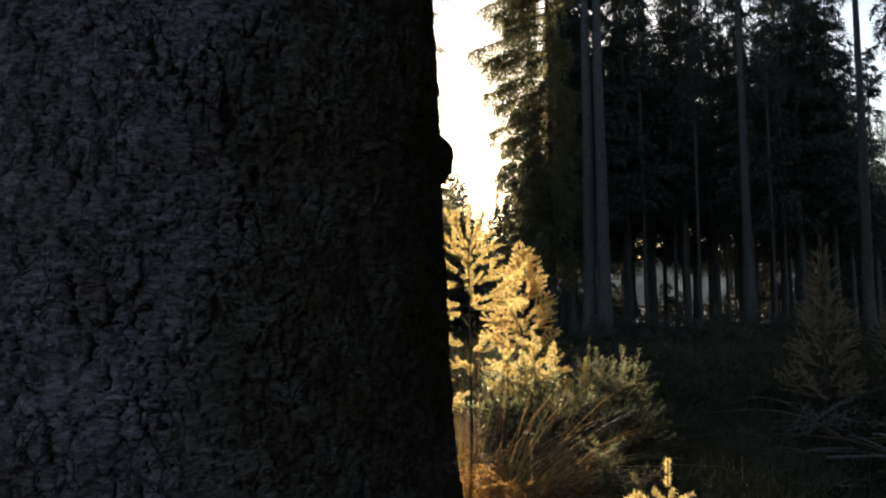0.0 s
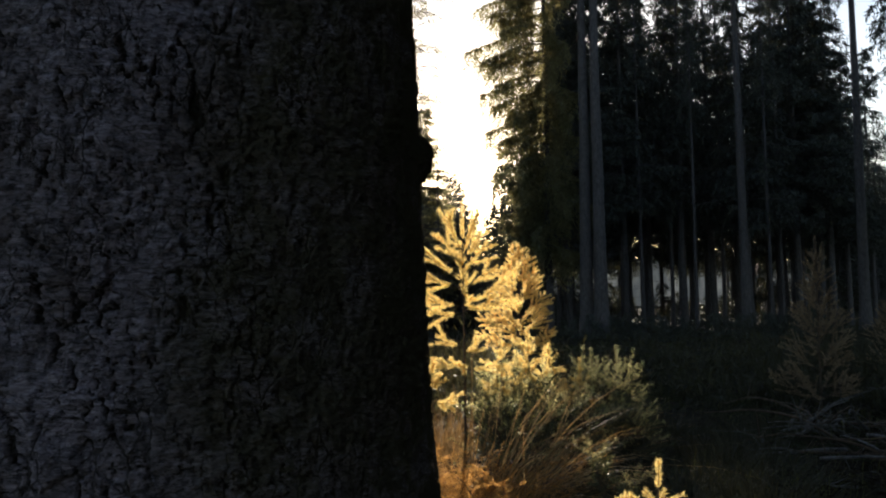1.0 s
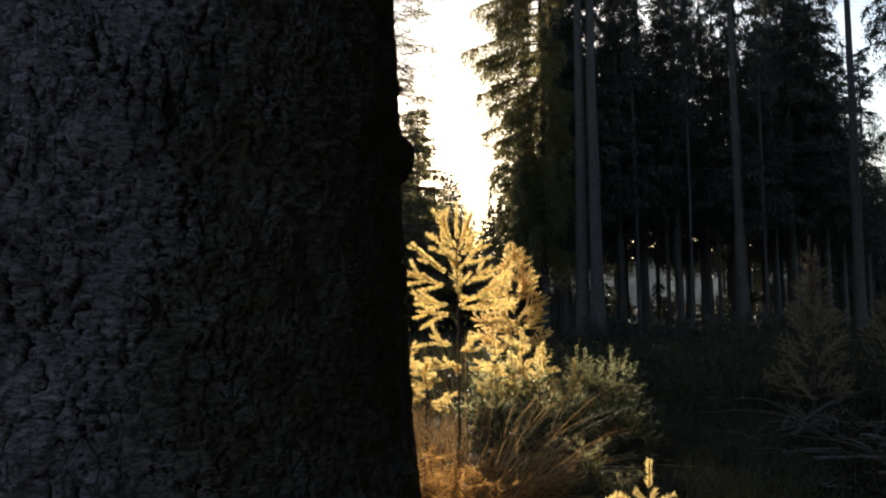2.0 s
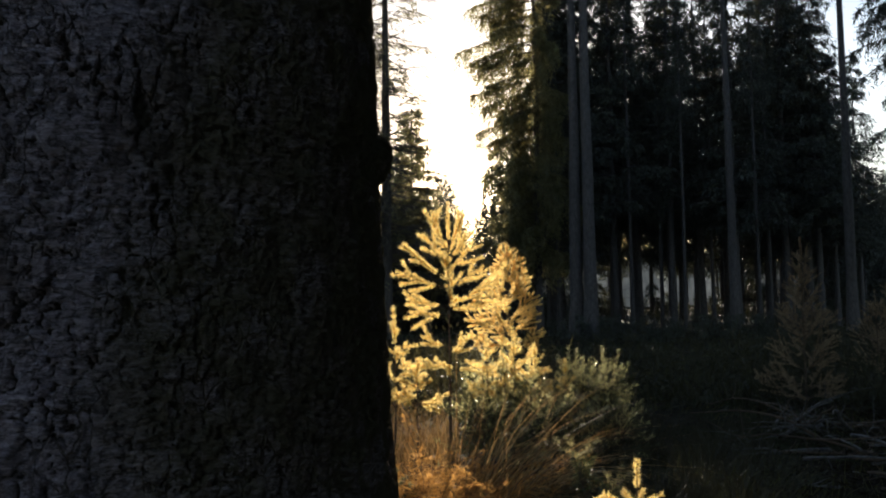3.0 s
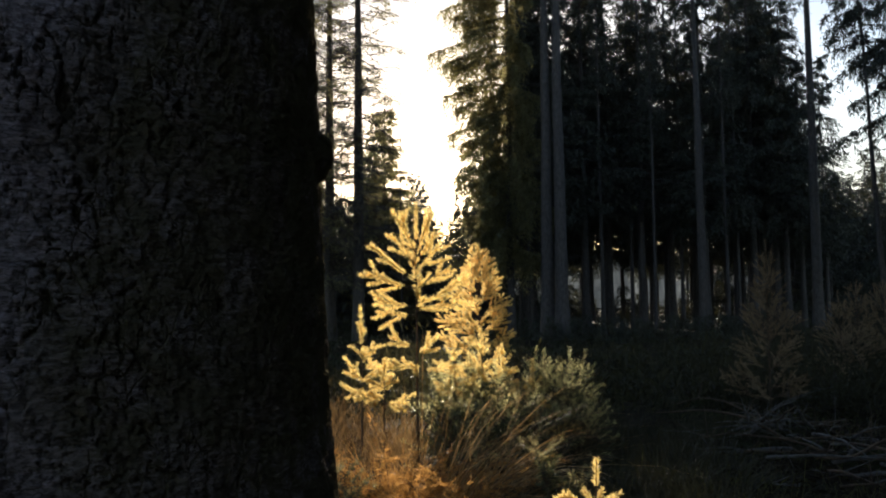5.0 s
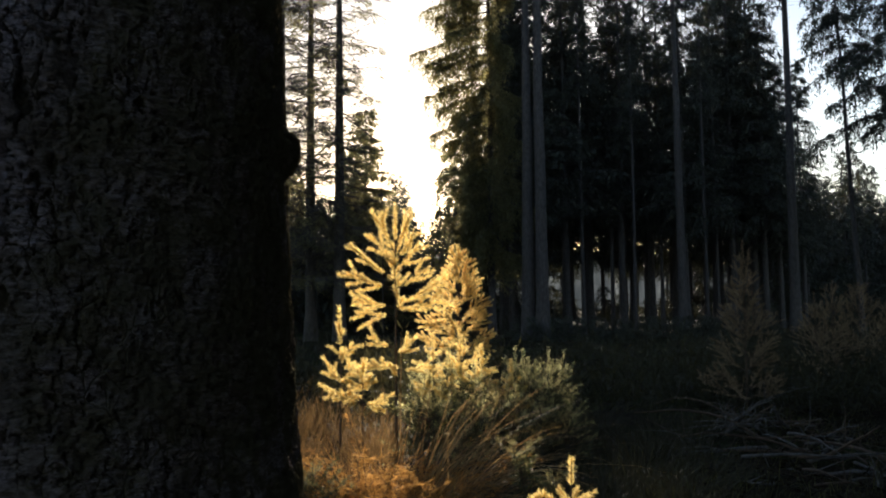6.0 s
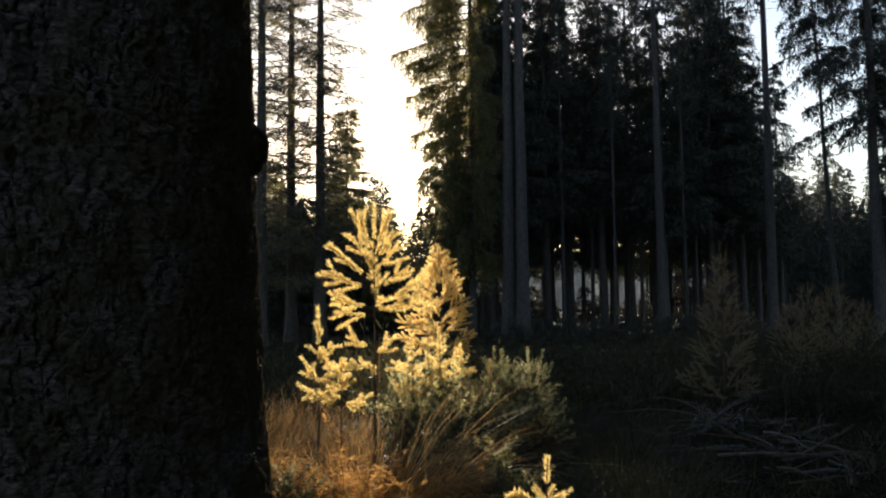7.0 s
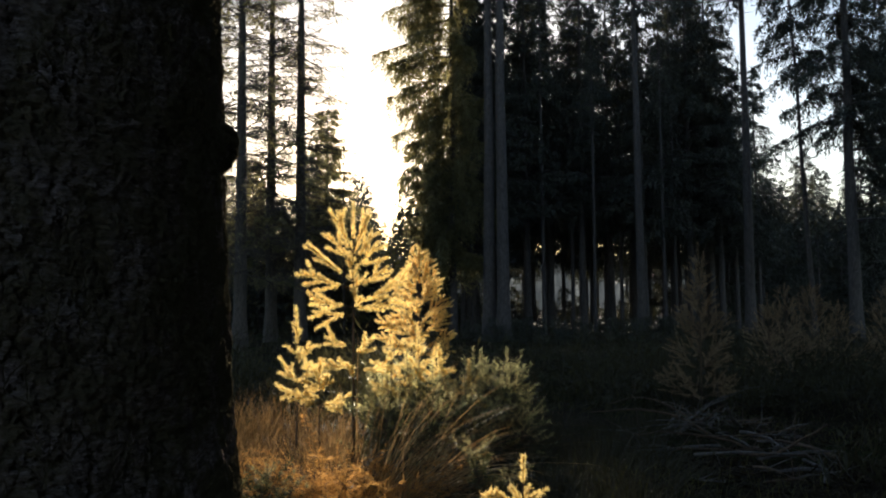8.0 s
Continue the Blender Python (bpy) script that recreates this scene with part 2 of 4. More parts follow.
def backdrop():
    rng = np.random.default_rng(5)
    a = np.linspace(0, 2 * np.pi, 900, endpoint=False)
    top = 11 + 2.5 * np.sin(a * 7) + 1.5 * np.sin(a * 23 + 1) + rng.uniform(-1.6, 1.6, len(a)) + 1.5 * (np.arange(len(a)) % 2)
    ring = np.stack([np.sin(a) * 230, np.cos(a) * 230], 1)
    v = np.concatenate([np.column_stack([ring, np.full(len(a), -2.0)]), np.column_stack([ring, top])])
    i = np.arange(len(a))
    j = (i + 1) % len(a)
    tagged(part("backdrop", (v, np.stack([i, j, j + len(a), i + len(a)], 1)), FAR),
           "line of woods on the horizon, haze painted as a faint glow", "far woods", kind="structure")


ground()
backdrop()


# ---- the old spruce beside the camera ----
def old_spruce():
    """A thick trunk; its near face carries plates of bark as relief."""
    rng = np.random.default_rng(11)
    CX, CY, Z0 = -0.404, 1.287, 1.6
    # angle 0 looks towards -y; fine rows where the trunk is passed closely
    fine = np.linspace(-0.95, 2.05, 500)
    rest = np.linspace(2.05, 2 * np.pi - 0.95, 60)[1:-1]
    th = np.concatenate([fine, rest])
    zf = np.arange(1.20, 2.08, 0.0027)
    z = np.concatenate([np.linspace(-0.12, 1.19, 28), zf, np.linspace(2.09, 4.2, 18), np.linspace(4.5, 24, 20)])
    h = z - Z0
    hv = np.clip(h, -0.45, 0.5)
    r = 0.413 - 0.105 * hv + 0.05 * np.maximum(0, -hv) ** 2
    r = r + np.where(h < -0.45, (-0.45 - h) * 0.09 + 0.16 * np.clip((-1.0 - h) / 0.6, 0, 1.3) ** 2, 0)
    r = np.maximum(r - np.maximum(0, h - 0.5) * 0.0165, 0.02)
    cx = CX + 0.070 * hv + 0.008 * np.clip(h - 0.5, 0, 30)
    cy = CY - 0.015 * hv
    TH, ZZ = np.meshgrid(th, z)
    R = np.broadcast_to(r[:, None], TH.shape).copy()
    # root buttresses and a slow out-of-round
    R = R * (1 + 0.012 * np.sin(3 * TH + 1 + ZZ * 0.6) + 0.008 * np.sin(5 * TH - 2 * ZZ))
    R = R + np.clip((0.55 - ZZ) / 0.6, 0, 1) ** 2 * 0.07 * np.sin(5 * TH + 0.7)
    # plates: warped cells, each a flake that is tilted and raised on its own
    U, V = TH * 0.40, ZZ

    def cloud(su, sv, seed, octaves=4):
        out, amp = np.zeros(U.shape), 1.0
        for o in range(octaves):
            g = np.random.default_rng(seed + o).random((128, 128)) * 2 - 1
            a, b = U / su * 2 ** o + 40, V / sv * 2 ** o + 40
            ia, ib = np.floor(a).astype(int), np.floor(b).astype(int)
            fa, fb = a - ia, b - ib
            fa, fb = fa * fa * (3 - 2 * fa), fb * fb * (3 - 2 * fb)
            p = lambda i, j: g[(ia + i) % 128, (ib + j) % 128]
            out += amp * ((p(0, 0) * (1 - fa) + p(1, 0) * fa) * (1 - fb) + (p(0, 1) * (1 - fa) + p(1, 1) * fa) * fb)
            amp *= 0.55
        return out

    wu = 0.0070 * cloud(0.022, 0.030, 200, 4) + 0.0024 * cloud(0.006, 0.006, 210, 3)
    wv = 0.0075 * cloud(0.026, 0.024, 220, 4) + 0.0024 * cloud(0.006, 0.005, 230, 3)

    def cells(cu, cv, seed):
        """Distance to the joint, a random tone and the tilt of the cell each place lies in."""
        jit = np.random.default_rng(seed).random((256, 256, 5))
        a, b = (U + wu) / cu, (V + wv) / cv
        ia, ib = np.floor(a).astype(int), np.floor(b).astype(int)
        d1, d2 = np.full(a.shape, 9.0), np.full(a.shape, 9.0)
        x1, y1, x2, y2 = (np.zeros(a.shape) for _ in range(4))
        tone, tilt = np.zeros(a.shape), np.zeros(a.shape)
        for di in (-1, 0, 1):
            for dj in (-1, 0, 1):
                q = jit[(ia + di) % 256, (ib + dj) % 256]
                dx, dy = ia + di + q[..., 0] - a, ib + dj + q[..., 1] - b
                d = np.hypot(dx, dy)
                near, next_near = d < d1, d < d2
                x2, y2 = np.where(near, x1, np.where(next_near, dx, x2)), np.where(near, y1, np.where(next_near, dy, y2))
                d2 = np.where(near, d1, np.minimum(d2, d))
                x1, y1, d1 = np.where(near, dx, x1), np.where(near, dy, y1), np.where(near, d, d1)
                tone = np.where(near, q[..., 2], tone)
                tilt = np.where(near, dx * (q[..., 3] - 0.5) * 2 + dy * (q[..., 4] - 0.65) * 2, tilt)
        upright = np.abs(x2 - x1) / np.maximum(np.hypot(x2 - x1, y2 - y1), 1e-6)
        return d2 - d1, tone, tilt, upright

    e1, t1, k1, u1 = cells(0.021, 0.031, 3)
    e2, t2, k2, u2 = cells(0.0120, 0.0150, 4)
    # flat plates with steep rims; upright joints gape to crevices, level ones stay tight
    gape = 0.055 + 0.30 * np.clip(cloud(0.03, 0.05, 240, 3) + 0.05, 0, 1) * u1 ** 2
    shut = np.clip(cloud(0.040, 0.050, 245, 3) * 2.4 - 0.75, 0, 1)
    plate = np.maximum(np.clip((e1 - 0.35 * gape) / (0.65 * gape), 0, 1), shut)
    flake = np.maximum(np.clip(e2 / 0.08, 0, 1), np.clip(cloud(0.03, 0.03, 248, 3) * 2.0 + 0.2, 0, 1))
    wrinkle = cloud(0.020, 0.0042, 250, 2)
    high = 0.0060 * t1 + 0.0048 * k1 + 0.0092 * plate + 0.0030 * t2 * flake + 0.0022 * k2 + 0.0024 * flake + 0.0017 * wrinkle + 0.0040 * cloud(0.11, 0.18, 260, 3)
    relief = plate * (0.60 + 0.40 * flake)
    fade = np.clip((ZZ - 0.2) / 0.6, 0.35, 1)
    R = R + (high - 0.0170) * fade * (1 - 0.45 * np.clip((TH - 1.25) / 0.3, 0, 1))
    # flattened towards the sunny flank, swelling again low down
    R = R - 0.0062 * np.clip((1.78 - TH) / 0.18, 0, 1) * np.clip((ZZ - 1.31) / 0.06, 0, 1) + 0.0030 * np.clip((1.34 - ZZ) / 0.06, 0, 1)
    # a burr with a broken rim on the sunny edge
    ka, kz = 1.76, 1.843
    dist = np.hypot((TH - ka) * 0.40 / 0.085, (ZZ - kz) / np.where(ZZ > kz, 0.034, 0.046))
    lump = np.clip(1 - dist ** 2, 0, 1) ** 0.7
    R = R + lump * (0.008 + 0.010 * t2 + 0.007 * relief)
    X = cx[:, None] + R * np.sin(TH)
    Y = cy[:, None] - R * np.cos(TH)
    v = np.stack([X, Y, ZZ], -1).reshape(-1, 3)
    n, m = len(th), len(z)
    i = np.arange(m - 1)[:, None] * n
    j = np.arange(n)[None]
    k = (j + 1) % n
    f = np.stack([i + j, i + k, i + n + k, i + n + j], -1).reshape(-1, 4)
    tree = empty("old_spruce", CX, CY, "thick old spruce trunk with scaly grey bark and a burr", "tree")
    base = np.array([CX, CY, float(tree.location.z)])
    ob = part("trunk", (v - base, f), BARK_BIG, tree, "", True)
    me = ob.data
    for name, val in (("relief", relief), ("flank_tone", np.clip((TH + 0.06 * np.sin(9 * ZZ) - 0.25) / 0.28, 0, 1) * np.clip((2.6 - TH) / 0.4, 0, 1) * (0.9 + 0.35 * np.clip((TH - 1.0) / 0.4, 0, 1)))):
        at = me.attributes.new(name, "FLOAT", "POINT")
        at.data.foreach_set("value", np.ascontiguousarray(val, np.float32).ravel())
    # crown high above the view
    wood, green = spruce_crown(rng, 24.0, 9.0, 3.2, 0.9, fine=0.3, lean=lambda q: (0.07 * 0.5 + 0.008 * q, -0.008))
    tagged(part("limb_mass", wood, BARK_STAND, tree), kind="stuff")
    part("crown", green, NEEDLE_SPRUCE, tree)
    return tree


# ---- forest trees ----
def spruce_crown(rng, height, low, reach, density, droop=0.30, lean=None, thin_top=0.55, fine=1.0):
    """Whorls of drooping boughs with hanging sprays of needle tufts."""
    limbs, base, way, side, size, wid = [], [], [], [], [], []
    big = fine ** -0.5
    keep = [0, 5] if fine < 0.32 else [0, 2, 5] if fine < 1.0 else [0, 1, 2, 3, 4, 5]
    z = low
    while z < height - 0.3:
        k = (z - low) / (height - low)
        full = reach * (1 - k) ** 0.75 * (0.72 + 0.28 * min(1, k * 6 + 0.4))
        for _ in range(rng.integers(4, 7)):
            if rng.random() > density:
                continue
            a = rng.uniform(0, 2 * np.pi)
            out = np.array([math.cos(a), math.sin(a), 0.0])
            L = full * rng.uniform(0.62, 1.12) + 0.15
            z0 = z + rng.uniform(-0.15, 0.15)
            t = np.linspace(0, 1, 6)
            ox, oy = lean(z0) if lean else (0, 0)
            pts = np.array([ox, oy, z0]) + out * (t * L)[:, None] + np.array([0, 0, 1.0]) * ((0.10 * t - droop * 1.5 * t ** 2 + 0.22 * t ** 3) * L)[:, None]
            limbs.append(tube(pts[keep], np.linspace(0.012 + 0.010 * L, 0.004, 6)[keep], 3))
            count = int((12 + 11 * L) * max(fine, 0.45))
            s = rng.uniform(0.18, 1.0, count)
            q = s * 5
            i = np.minimum(q.astype(int), 4)
            fr = (q - i)[:, None]
            at = pts[i] * (1 - fr) + pts[i + 1] * fr
            cross = np.array([-out[1], out[0], 0.0])
            # secondary sprays: outwards, sideways and hanging
            d2 = unit(out * rng.uniform(0.1, 0.8, count)[:, None] + cross * rng.choice([-1, 1], count)[:, None] * rng.uniform(0.3, 1.0, count)[:, None]
                      + np.array([0, 0, -1.0]) * rng.uniform(0.25, 1.25, count)[:, None])
            l2 = (0.22 + 0.22 * L * (1 - s * 0.55)) * rng.uniform(0.5, 1.1, count)
            for w in np.linspace(0.12, 1.0, max(2, round(6 * fine))):
                b = at + d2 * (l2 * w)[:, None] + np.array([0, 0, -0.10]) * (l2 * w ** 2)[:, None]
                e = unit(d2 + rng.normal(size=(count, 3)) * 0.55 + np.array([0, 0, -0.25]))
                base.append(b)
                way.append(e)
                side.append(unit(np.cross(e, rng.normal(size=(count, 3)))))
                size.append(rng.uniform(0.16, 0.34, count) * big)
                wid.append(rng.uniform(0.035, 0.065, count) * big)
        z += rng.uniform(0.26, 0.40) * (1 + thin_top * k)
    base, way, side = np.concatenate(base), np.concatenate(way), np.concatenate(side)
    return limbs, spikes(base, way, side, np.concatenate(size), np.concatenate(wid))


def stem(rng, height, radius, wob=0.05, sides=10, low=-0.25):
    n = 16
    t = np.linspace(0, 1, n)
    w = np.cumsum(rng.normal(size=(n, 2)) * wob / 3, 0)
    w -= w[0]
    pts = np.column_stack([w, low + t * (height - low)])
    rad = radius * (1 - t) ** 0.85 + 0.012
    rad[0] *= 1.35
    return tube(pts, rad, sides)


def stubs(rng, low, high, count, length, radius, base_r=0.012, rise=-0.1):
    """Dead snags along a stem."""
    out = []
    for _ in range(count):
        z, a = rng.uniform(low, high), rng.uniform(0, 2 * np.pi)
        way = np.array([math.cos(a), math.sin(a), rng.uniform(-0.35, 0.25)])
        p = bent(rng, np.array([way[0] * radius, way[1] * radius, z]), way, length * rng.uniform(0.35, 1.15), rise, 5, 0.06)
        out.append(tube(p, np.linspace(base_r, 0.006, len(p)), 3))
    return out


def spruce(name, x, y, seed, height, radius, low, reach, density=0.80, label="dark spruce with drooping boughs and a bare lower trunk", group="spruces of the stand", droop=0.30, fine=1.0):
    rng = np.random.default_rng(seed)
    tree = empty(name, x, y, label, "tree", group)
    part("trunk", stem(rng, height, radius), BARK_STAND, tree, "", True)
    limbs, green = spruce_crown(rng, height, low, reach, density, droop, fine=fine)
    tagged(part("limb_mass", limbs + (stubs(rng, 1.2, low + 1.0, 26, 0.9, radius * 0.7) if fine > 0.3 else []), BARK_STAND, tree), kind="stuff")
    part("crown", green, NEEDLE_SPRUCE, tree)
    return tree


def bare_larch(x, y, seed, height, radius):
    """Whorls of straight thin limbs with a herringbone of hanging twigs, and a few dark clumps of needles."""
    rng = np.random.default_rng(seed)
    tree = empty("bare_larch", x, y, "tall half-bare larch with thin twiggy branches", "tree", "bare larches")
    part("trunk", stem(rng, height, radius, 0.04), BARK_BARE, tree, "", True)
    twigs, base, way = [], [], []
    z = 3.0
    while z < height - 3:
        k = (z - 3.0) / height
        for _ in range(rng.integers(4, 8)):
            a, L = rng.uniform(0, 2 * np.pi), rng.uniform(0.9, 2.9) * (1 - 0.35 * k)
            out = np.array([math.cos(a), math.sin(a), rng.uniform(-0.30, 0.30)])
            p = bent(rng, (0, 0, z + rng.uniform(-0.3, 0.3)), out, L, rng.uniform(-0.25, 0.35), 6, 0.035)
            wood = tube(p, np.linspace(0.017 + 0.004 * L, 0.006, len(p)), 3)
            if L > 2.2:
                part("limb", wood, BARK_BARE, tree)
            else:
                twigs.append(wood)
            leafy = rng.random() < 0.28
            for q in range(int(13 * L)):
                i = rng.integers(1, len(p) - 1)
                f = rng.random()
                d = unit(p[i + 1] - p[i])
                cross = unit(np.cross(d, [0, 0, 1.0])) * (1 if q % 2 else -1)
                w = unit(d * 0.7 + cross * rng.uniform(0.4, 1.0) + np.array([0, 0, rng.uniform(-0.75, 0.25)]))
                t = bent(rng, p[i] * (1 - f) + p[i + 1] * f, w, rng.uniform(0.25, 0.90), -0.25, 2, 0.05)
                twigs.append(tube(t, np.linspace(0.0105, 0.006, len(t)), 3))
                n = 12 if leafy else 2
                s = rng.random(n)[:, None]
                base.append(t[1] * (1 - s) + t[2] * s)
                way.append(unit(rng.normal(size=(n, 3)) * 0.8 + np.array([0, 0, -0.6])))
        z += rng.uniform(0.32, 0.60)
    tagged(part("twig_mass", twigs, BARK_BARE, tree), kind="stuff")
    base, way = np.concatenate(base), np.concatenate(way)
    count = len(base)
    part("crown", spikes(base, way, unit(np.cross(way, rng.normal(size=(count, 3)))), rng.uniform(0.08, 0.20, count), rng.uniform(0.014, 0.030, count)), NEEDLE_GLOW, tree, "sparse fading needles")
    return tree


def hanging_bough(rng, z, turn, length, droop, curtain, thick=22):
    """One drooping limb with a curtain of hanging branchlets: its wood and its needle tufts."""
    a = radians(turn)
    out = np.array([math.cos(a), math.sin(a), 0.0])
    cross = np.array([-out[1], out[0], 0.0])
    t = np.linspace(0, 1, 8)
    bow = rng.uniform(-0.10, 0.10)
    pts = np.array([0, 0, z]) + out * (t * length)[:, None] + cross * (bow * length * t ** 2)[:, None] + np.array([0, 0, 1.0]) * ((0.14 * t - (droop + 0.14) * t ** 1.8 + 0.10 * t ** 4) * length)[:, None]
    wood = tube(pts, np.linspace(0.014 + 0.011 * length, 0.006, 8), 4)
    n = int(thick * length)
    s = rng.uniform(0.10, 1.0, n) ** 0.8
    q = s * 7
    i = np.minimum(q.astype(int), 6)
    fr = (q - i)[:, None]
    root = pts[i] * (1 - fr) + pts[i + 1] * fr
    # sideways first, then straight down
    spread = cross * (rng.choice([-1, 1], n) * rng.uniform(0.05, 0.55, n) * (1.15 - s))[:, None] + out * rng.uniform(0.0, 0.28, n)[:, None]
    hang = curtain * rng.uniform(0.25, 1.0, n) * (0.45 + 0.75 * np.sin(np.pi * np.clip(s, 0.12, 0.96)))
    base, way = [], []
    for w in np.linspace(0.0, 1.0, 8):
        at = root + spread * math.sqrt(w) + np.array([0, 0, -1.0]) * (hang * w ** 1.5)[:, None]
        base.append(at + rng.normal(size=(n, 3)) * 0.03)
        way.append(unit(spread * 1.2 + rng.normal(size=(n, 3)) * 0.45 + np.array([0, 0, -0.35 - 0.6 * w])))
    base, way = np.concatenate(base), np.concatenate(way)
    m = len(base)
    tufts = spikes(base, way, unit(np.cross(way, rng.normal(size=(m, 3)))), rng.uniform(0.12, 0.28, m), rng.uniform(0.035, 0.065, m))
    return wood, tufts


def hanging_spruce(name, x, y, seed, height, radius, boughs, needles, label, group, curtain=0.9, thick=22, snags=(1.2, 5.0, 20), apart=True):
    """A spruce with boughs given one by one: height, turn, length and droop."""
    rng = np.random.default_rng(seed)
    tree = empty(name, x, y, label, "tree", group)
    part("trunk", stem(rng, height, radius), BARK_STAND, tree, "", True)
    woods, greens = [], []
    for z, turn, length, droop in boughs:
        wood, tufts = hanging_bough(rng, z, turn, length, droop, curtain * (0.6 + 0.14 * length), thick)
        if apart:
            part("needles", tufts, needles, part("bough", wood, BARK_STAND, tree))
        woods.append(wood)
        greens.append(tufts)
    if not apart:
        tagged(part("limb_mass", woods, BARK_STAND, tree), kind="stuff")
        part("crown", greens, needles, tree)
    low, high, count = snags
    tagged(part("snag_mass", stubs(rng, low, high, count, 0.9, radius * 0.7), BARK_STAND, tree), kind="stuff")
    return tree


def ragged(rng, low, high, step, reach, droop, count, turns=(0, 360), taper=0.8):
    """Boughs at uneven levels up a stem, shorter towards the top."""
    z, out = low, []
    while z < high:
        k = (z - low) / (high + 2 - low)
        for _ in range(count):
            out.append((z + rng.uniform(-0.3, 0.3), rng.uniform(*turns), reach * (1 - k) ** taper * rng.uniform(0.55, 1.1) + 0.2, droop * rng.uniform(0.7, 1.3)))
        z += step * rng.uniform(0.7, 1.3)
    return out


def at_place(ob, x, y, turn, size=1.0, tall=1.0):
    z = float(ground_z(x, y))
    return copy_thing(ob, pose(x, y, z, 0, 0, turn) @ Matrix.Diagonal((size, size, size * tall, 1)))


def forest():
    rng = np.random.default_rng(21)
    # bare larches left of the gap
    bare = bare_larch(*spot(-7.4, 33.0), 1, 24.0, 0.265)
    at_place(bare, *spot(-5.35, 36.0), 130, 0.95)
    at_place(bare, *spot(-3.35, 35.0), 250, 1.0)
    at_place(bare, *spot(-9.6, 39.0), 75, 1.05)
    # pair of tall bare-stemmed spruces
    tall = spruce("tall_spruce", *spot(9.85, 36.5), 31, 29.0, 0.29, 17.0, 2.6, 0.9, "tall spruce with a long bare trunk", "tall spruces", fine=0.35)
    at_place(tall, *spot(10.85, 36.0), 100, 1.05)
    at_place(tall, *spot(20.33, 38.0), 200, 0.75, 1.25)
    at_place(tall, *spot(27.3, 38.5), 290, 0.86, 1.15)
    # slender poles along the edge
    for bearing, d, k in ((17.2, 41, 0.34), (13.7, 42, 0.40), (12.4, 44, 0.36), (15.7, 45, 0.42), (21.9, 41, 0.36), (22.6, 44, 0.40), (8.0, 43, 0.40), (23.9, 46, 0.38), (19.0, 46, 0.40)):
        at_place(tall, *spot(bearing, d), bearing * 40, k, 1.9)
    # edge spruce whose boughs hang into the gap
    edge, erng = [], np.random.default_rng(23)
    for z, reach in ((20.6, 2.5), (18.6, 3.0), (16.9, 3.2), (14.7, 3.8), (12.3, 3.2), (10.5, 2.9), (8.4, 2.5), (6.2, 2.3), (4.8, 1.7)):
        edge += [(z, 180 + erng.uniform(-10, 10), reach, 0.34), (z + 0.3, 180 + erng.uniform(28, 55), reach * 0.85, 0.38), (z - 0.3, 180 - erng.uniform(28, 55), reach * 0.8, 0.36),
                 (z - 0.9, 180 + erng.uniform(-50, 50), reach * 0.62, 0.42), (z - 0.5, 180 + erng.uniform(-30, 30), reach * 0.8, 0.40), (z - 1.3, 180 + erng.uniform(-70, 70), reach * 0.45, 0.40)]
    edge += ragged(erng, 4.0, 27.0, 0.85, 2.0, 0.32, 1, (-80, 80)) + ragged(erng, 4.4, 27.0, 0.9, 2.4, 0.40, 1, (215, 320))
    # its needles are the glowing copy, which paints the sunlit fringe
    hanging_spruce("edge_spruce", *spot(7.35, 39.0), 33, 28.0, 0.17, edge, NEEDLE_GLOW, "edge spruce whose hanging boughs catch the sun", "spruces of the stand", 1.9, 66)
    # the stand itself
    a = spruce("stand_spruce", *spot(12.6, 43.0), 41, 21.0, 0.20, 6.2, 3.5, 0.95, fine=0.7)
    b = spruce("stand_spruce", *spot(16.4, 44.5), 42, 23.0, 0.21, 7.0, 3.6, 0.95, fine=0.7)
    c = spruce("stand_spruce", *spot(20.6, 43.0), 43, 20.0, 0.19, 5.6, 3.4, 0.95, fine=0.7)
    kinds = (a, b, c)
    at_place(c, 6.7, 44.0, 15)
    at_place(a, 7.6, 42.0, 75)
    at_place(c, 6.7, 42.4, 155, 0.72, 1.4)
    at_place(b, 7.5, 47.0, 200)
    at_place(a, 7.9, 50.5, 300)
    at_place(b, *spot(24.9, 46.5), 130, 1.06)
    back = spruce("back_spruce", *spot(17.0, 64.0), 44, 21.0, 0.20, 4.9, 3.5, 0.9, "spruce deep in the dark stand", fine=0.25)
    plan = [(23.4, 45), (14.4, 47), (18.4, 48.5), (10.6, 46), (22.2, 50), (24.6, 49.5), (12.2, 52), (16.2, 53), (20.0, 54.5),
            (9.6, 53), (23.6, 56), (14.0, 58), (18.2, 60), (11.0, 61), (21.6, 62), (25.2, 60), (8.9, 60), (16.0, 66), (12.9, 67), (19.9, 68), (23.4, 68), (10.2, 70)]
    for i, (bearing, d) in enumerate(plan):
        at_place(kinds[i % 3] if d < 57 else back, *spot(bearing + rng.uniform(-0.3, 0.3), d), rng.uniform(0, 360), rng.uniform(0.9, 1.12), 1.05)
    # the depth of the stand: slimmer stems close together
    for i in range(12):
        d = 58 + 34 * rng.random()
        at_place(back, *spot(8.0 + 17.5 * (i + rng.random()) / 12, d), rng.uniform(0, 360), rng.uniform(0.78, 1.0), 1.15)
    # young spruces that are green down to the ground
    young = spruce("young_spruce", *spot(-6.0, 50.0), 47, 8.6, 0.09, 0.35, 2.1, 1.0, "young dark spruce bushy down to the ground", "young spruces", 0.22, fine=0.29)
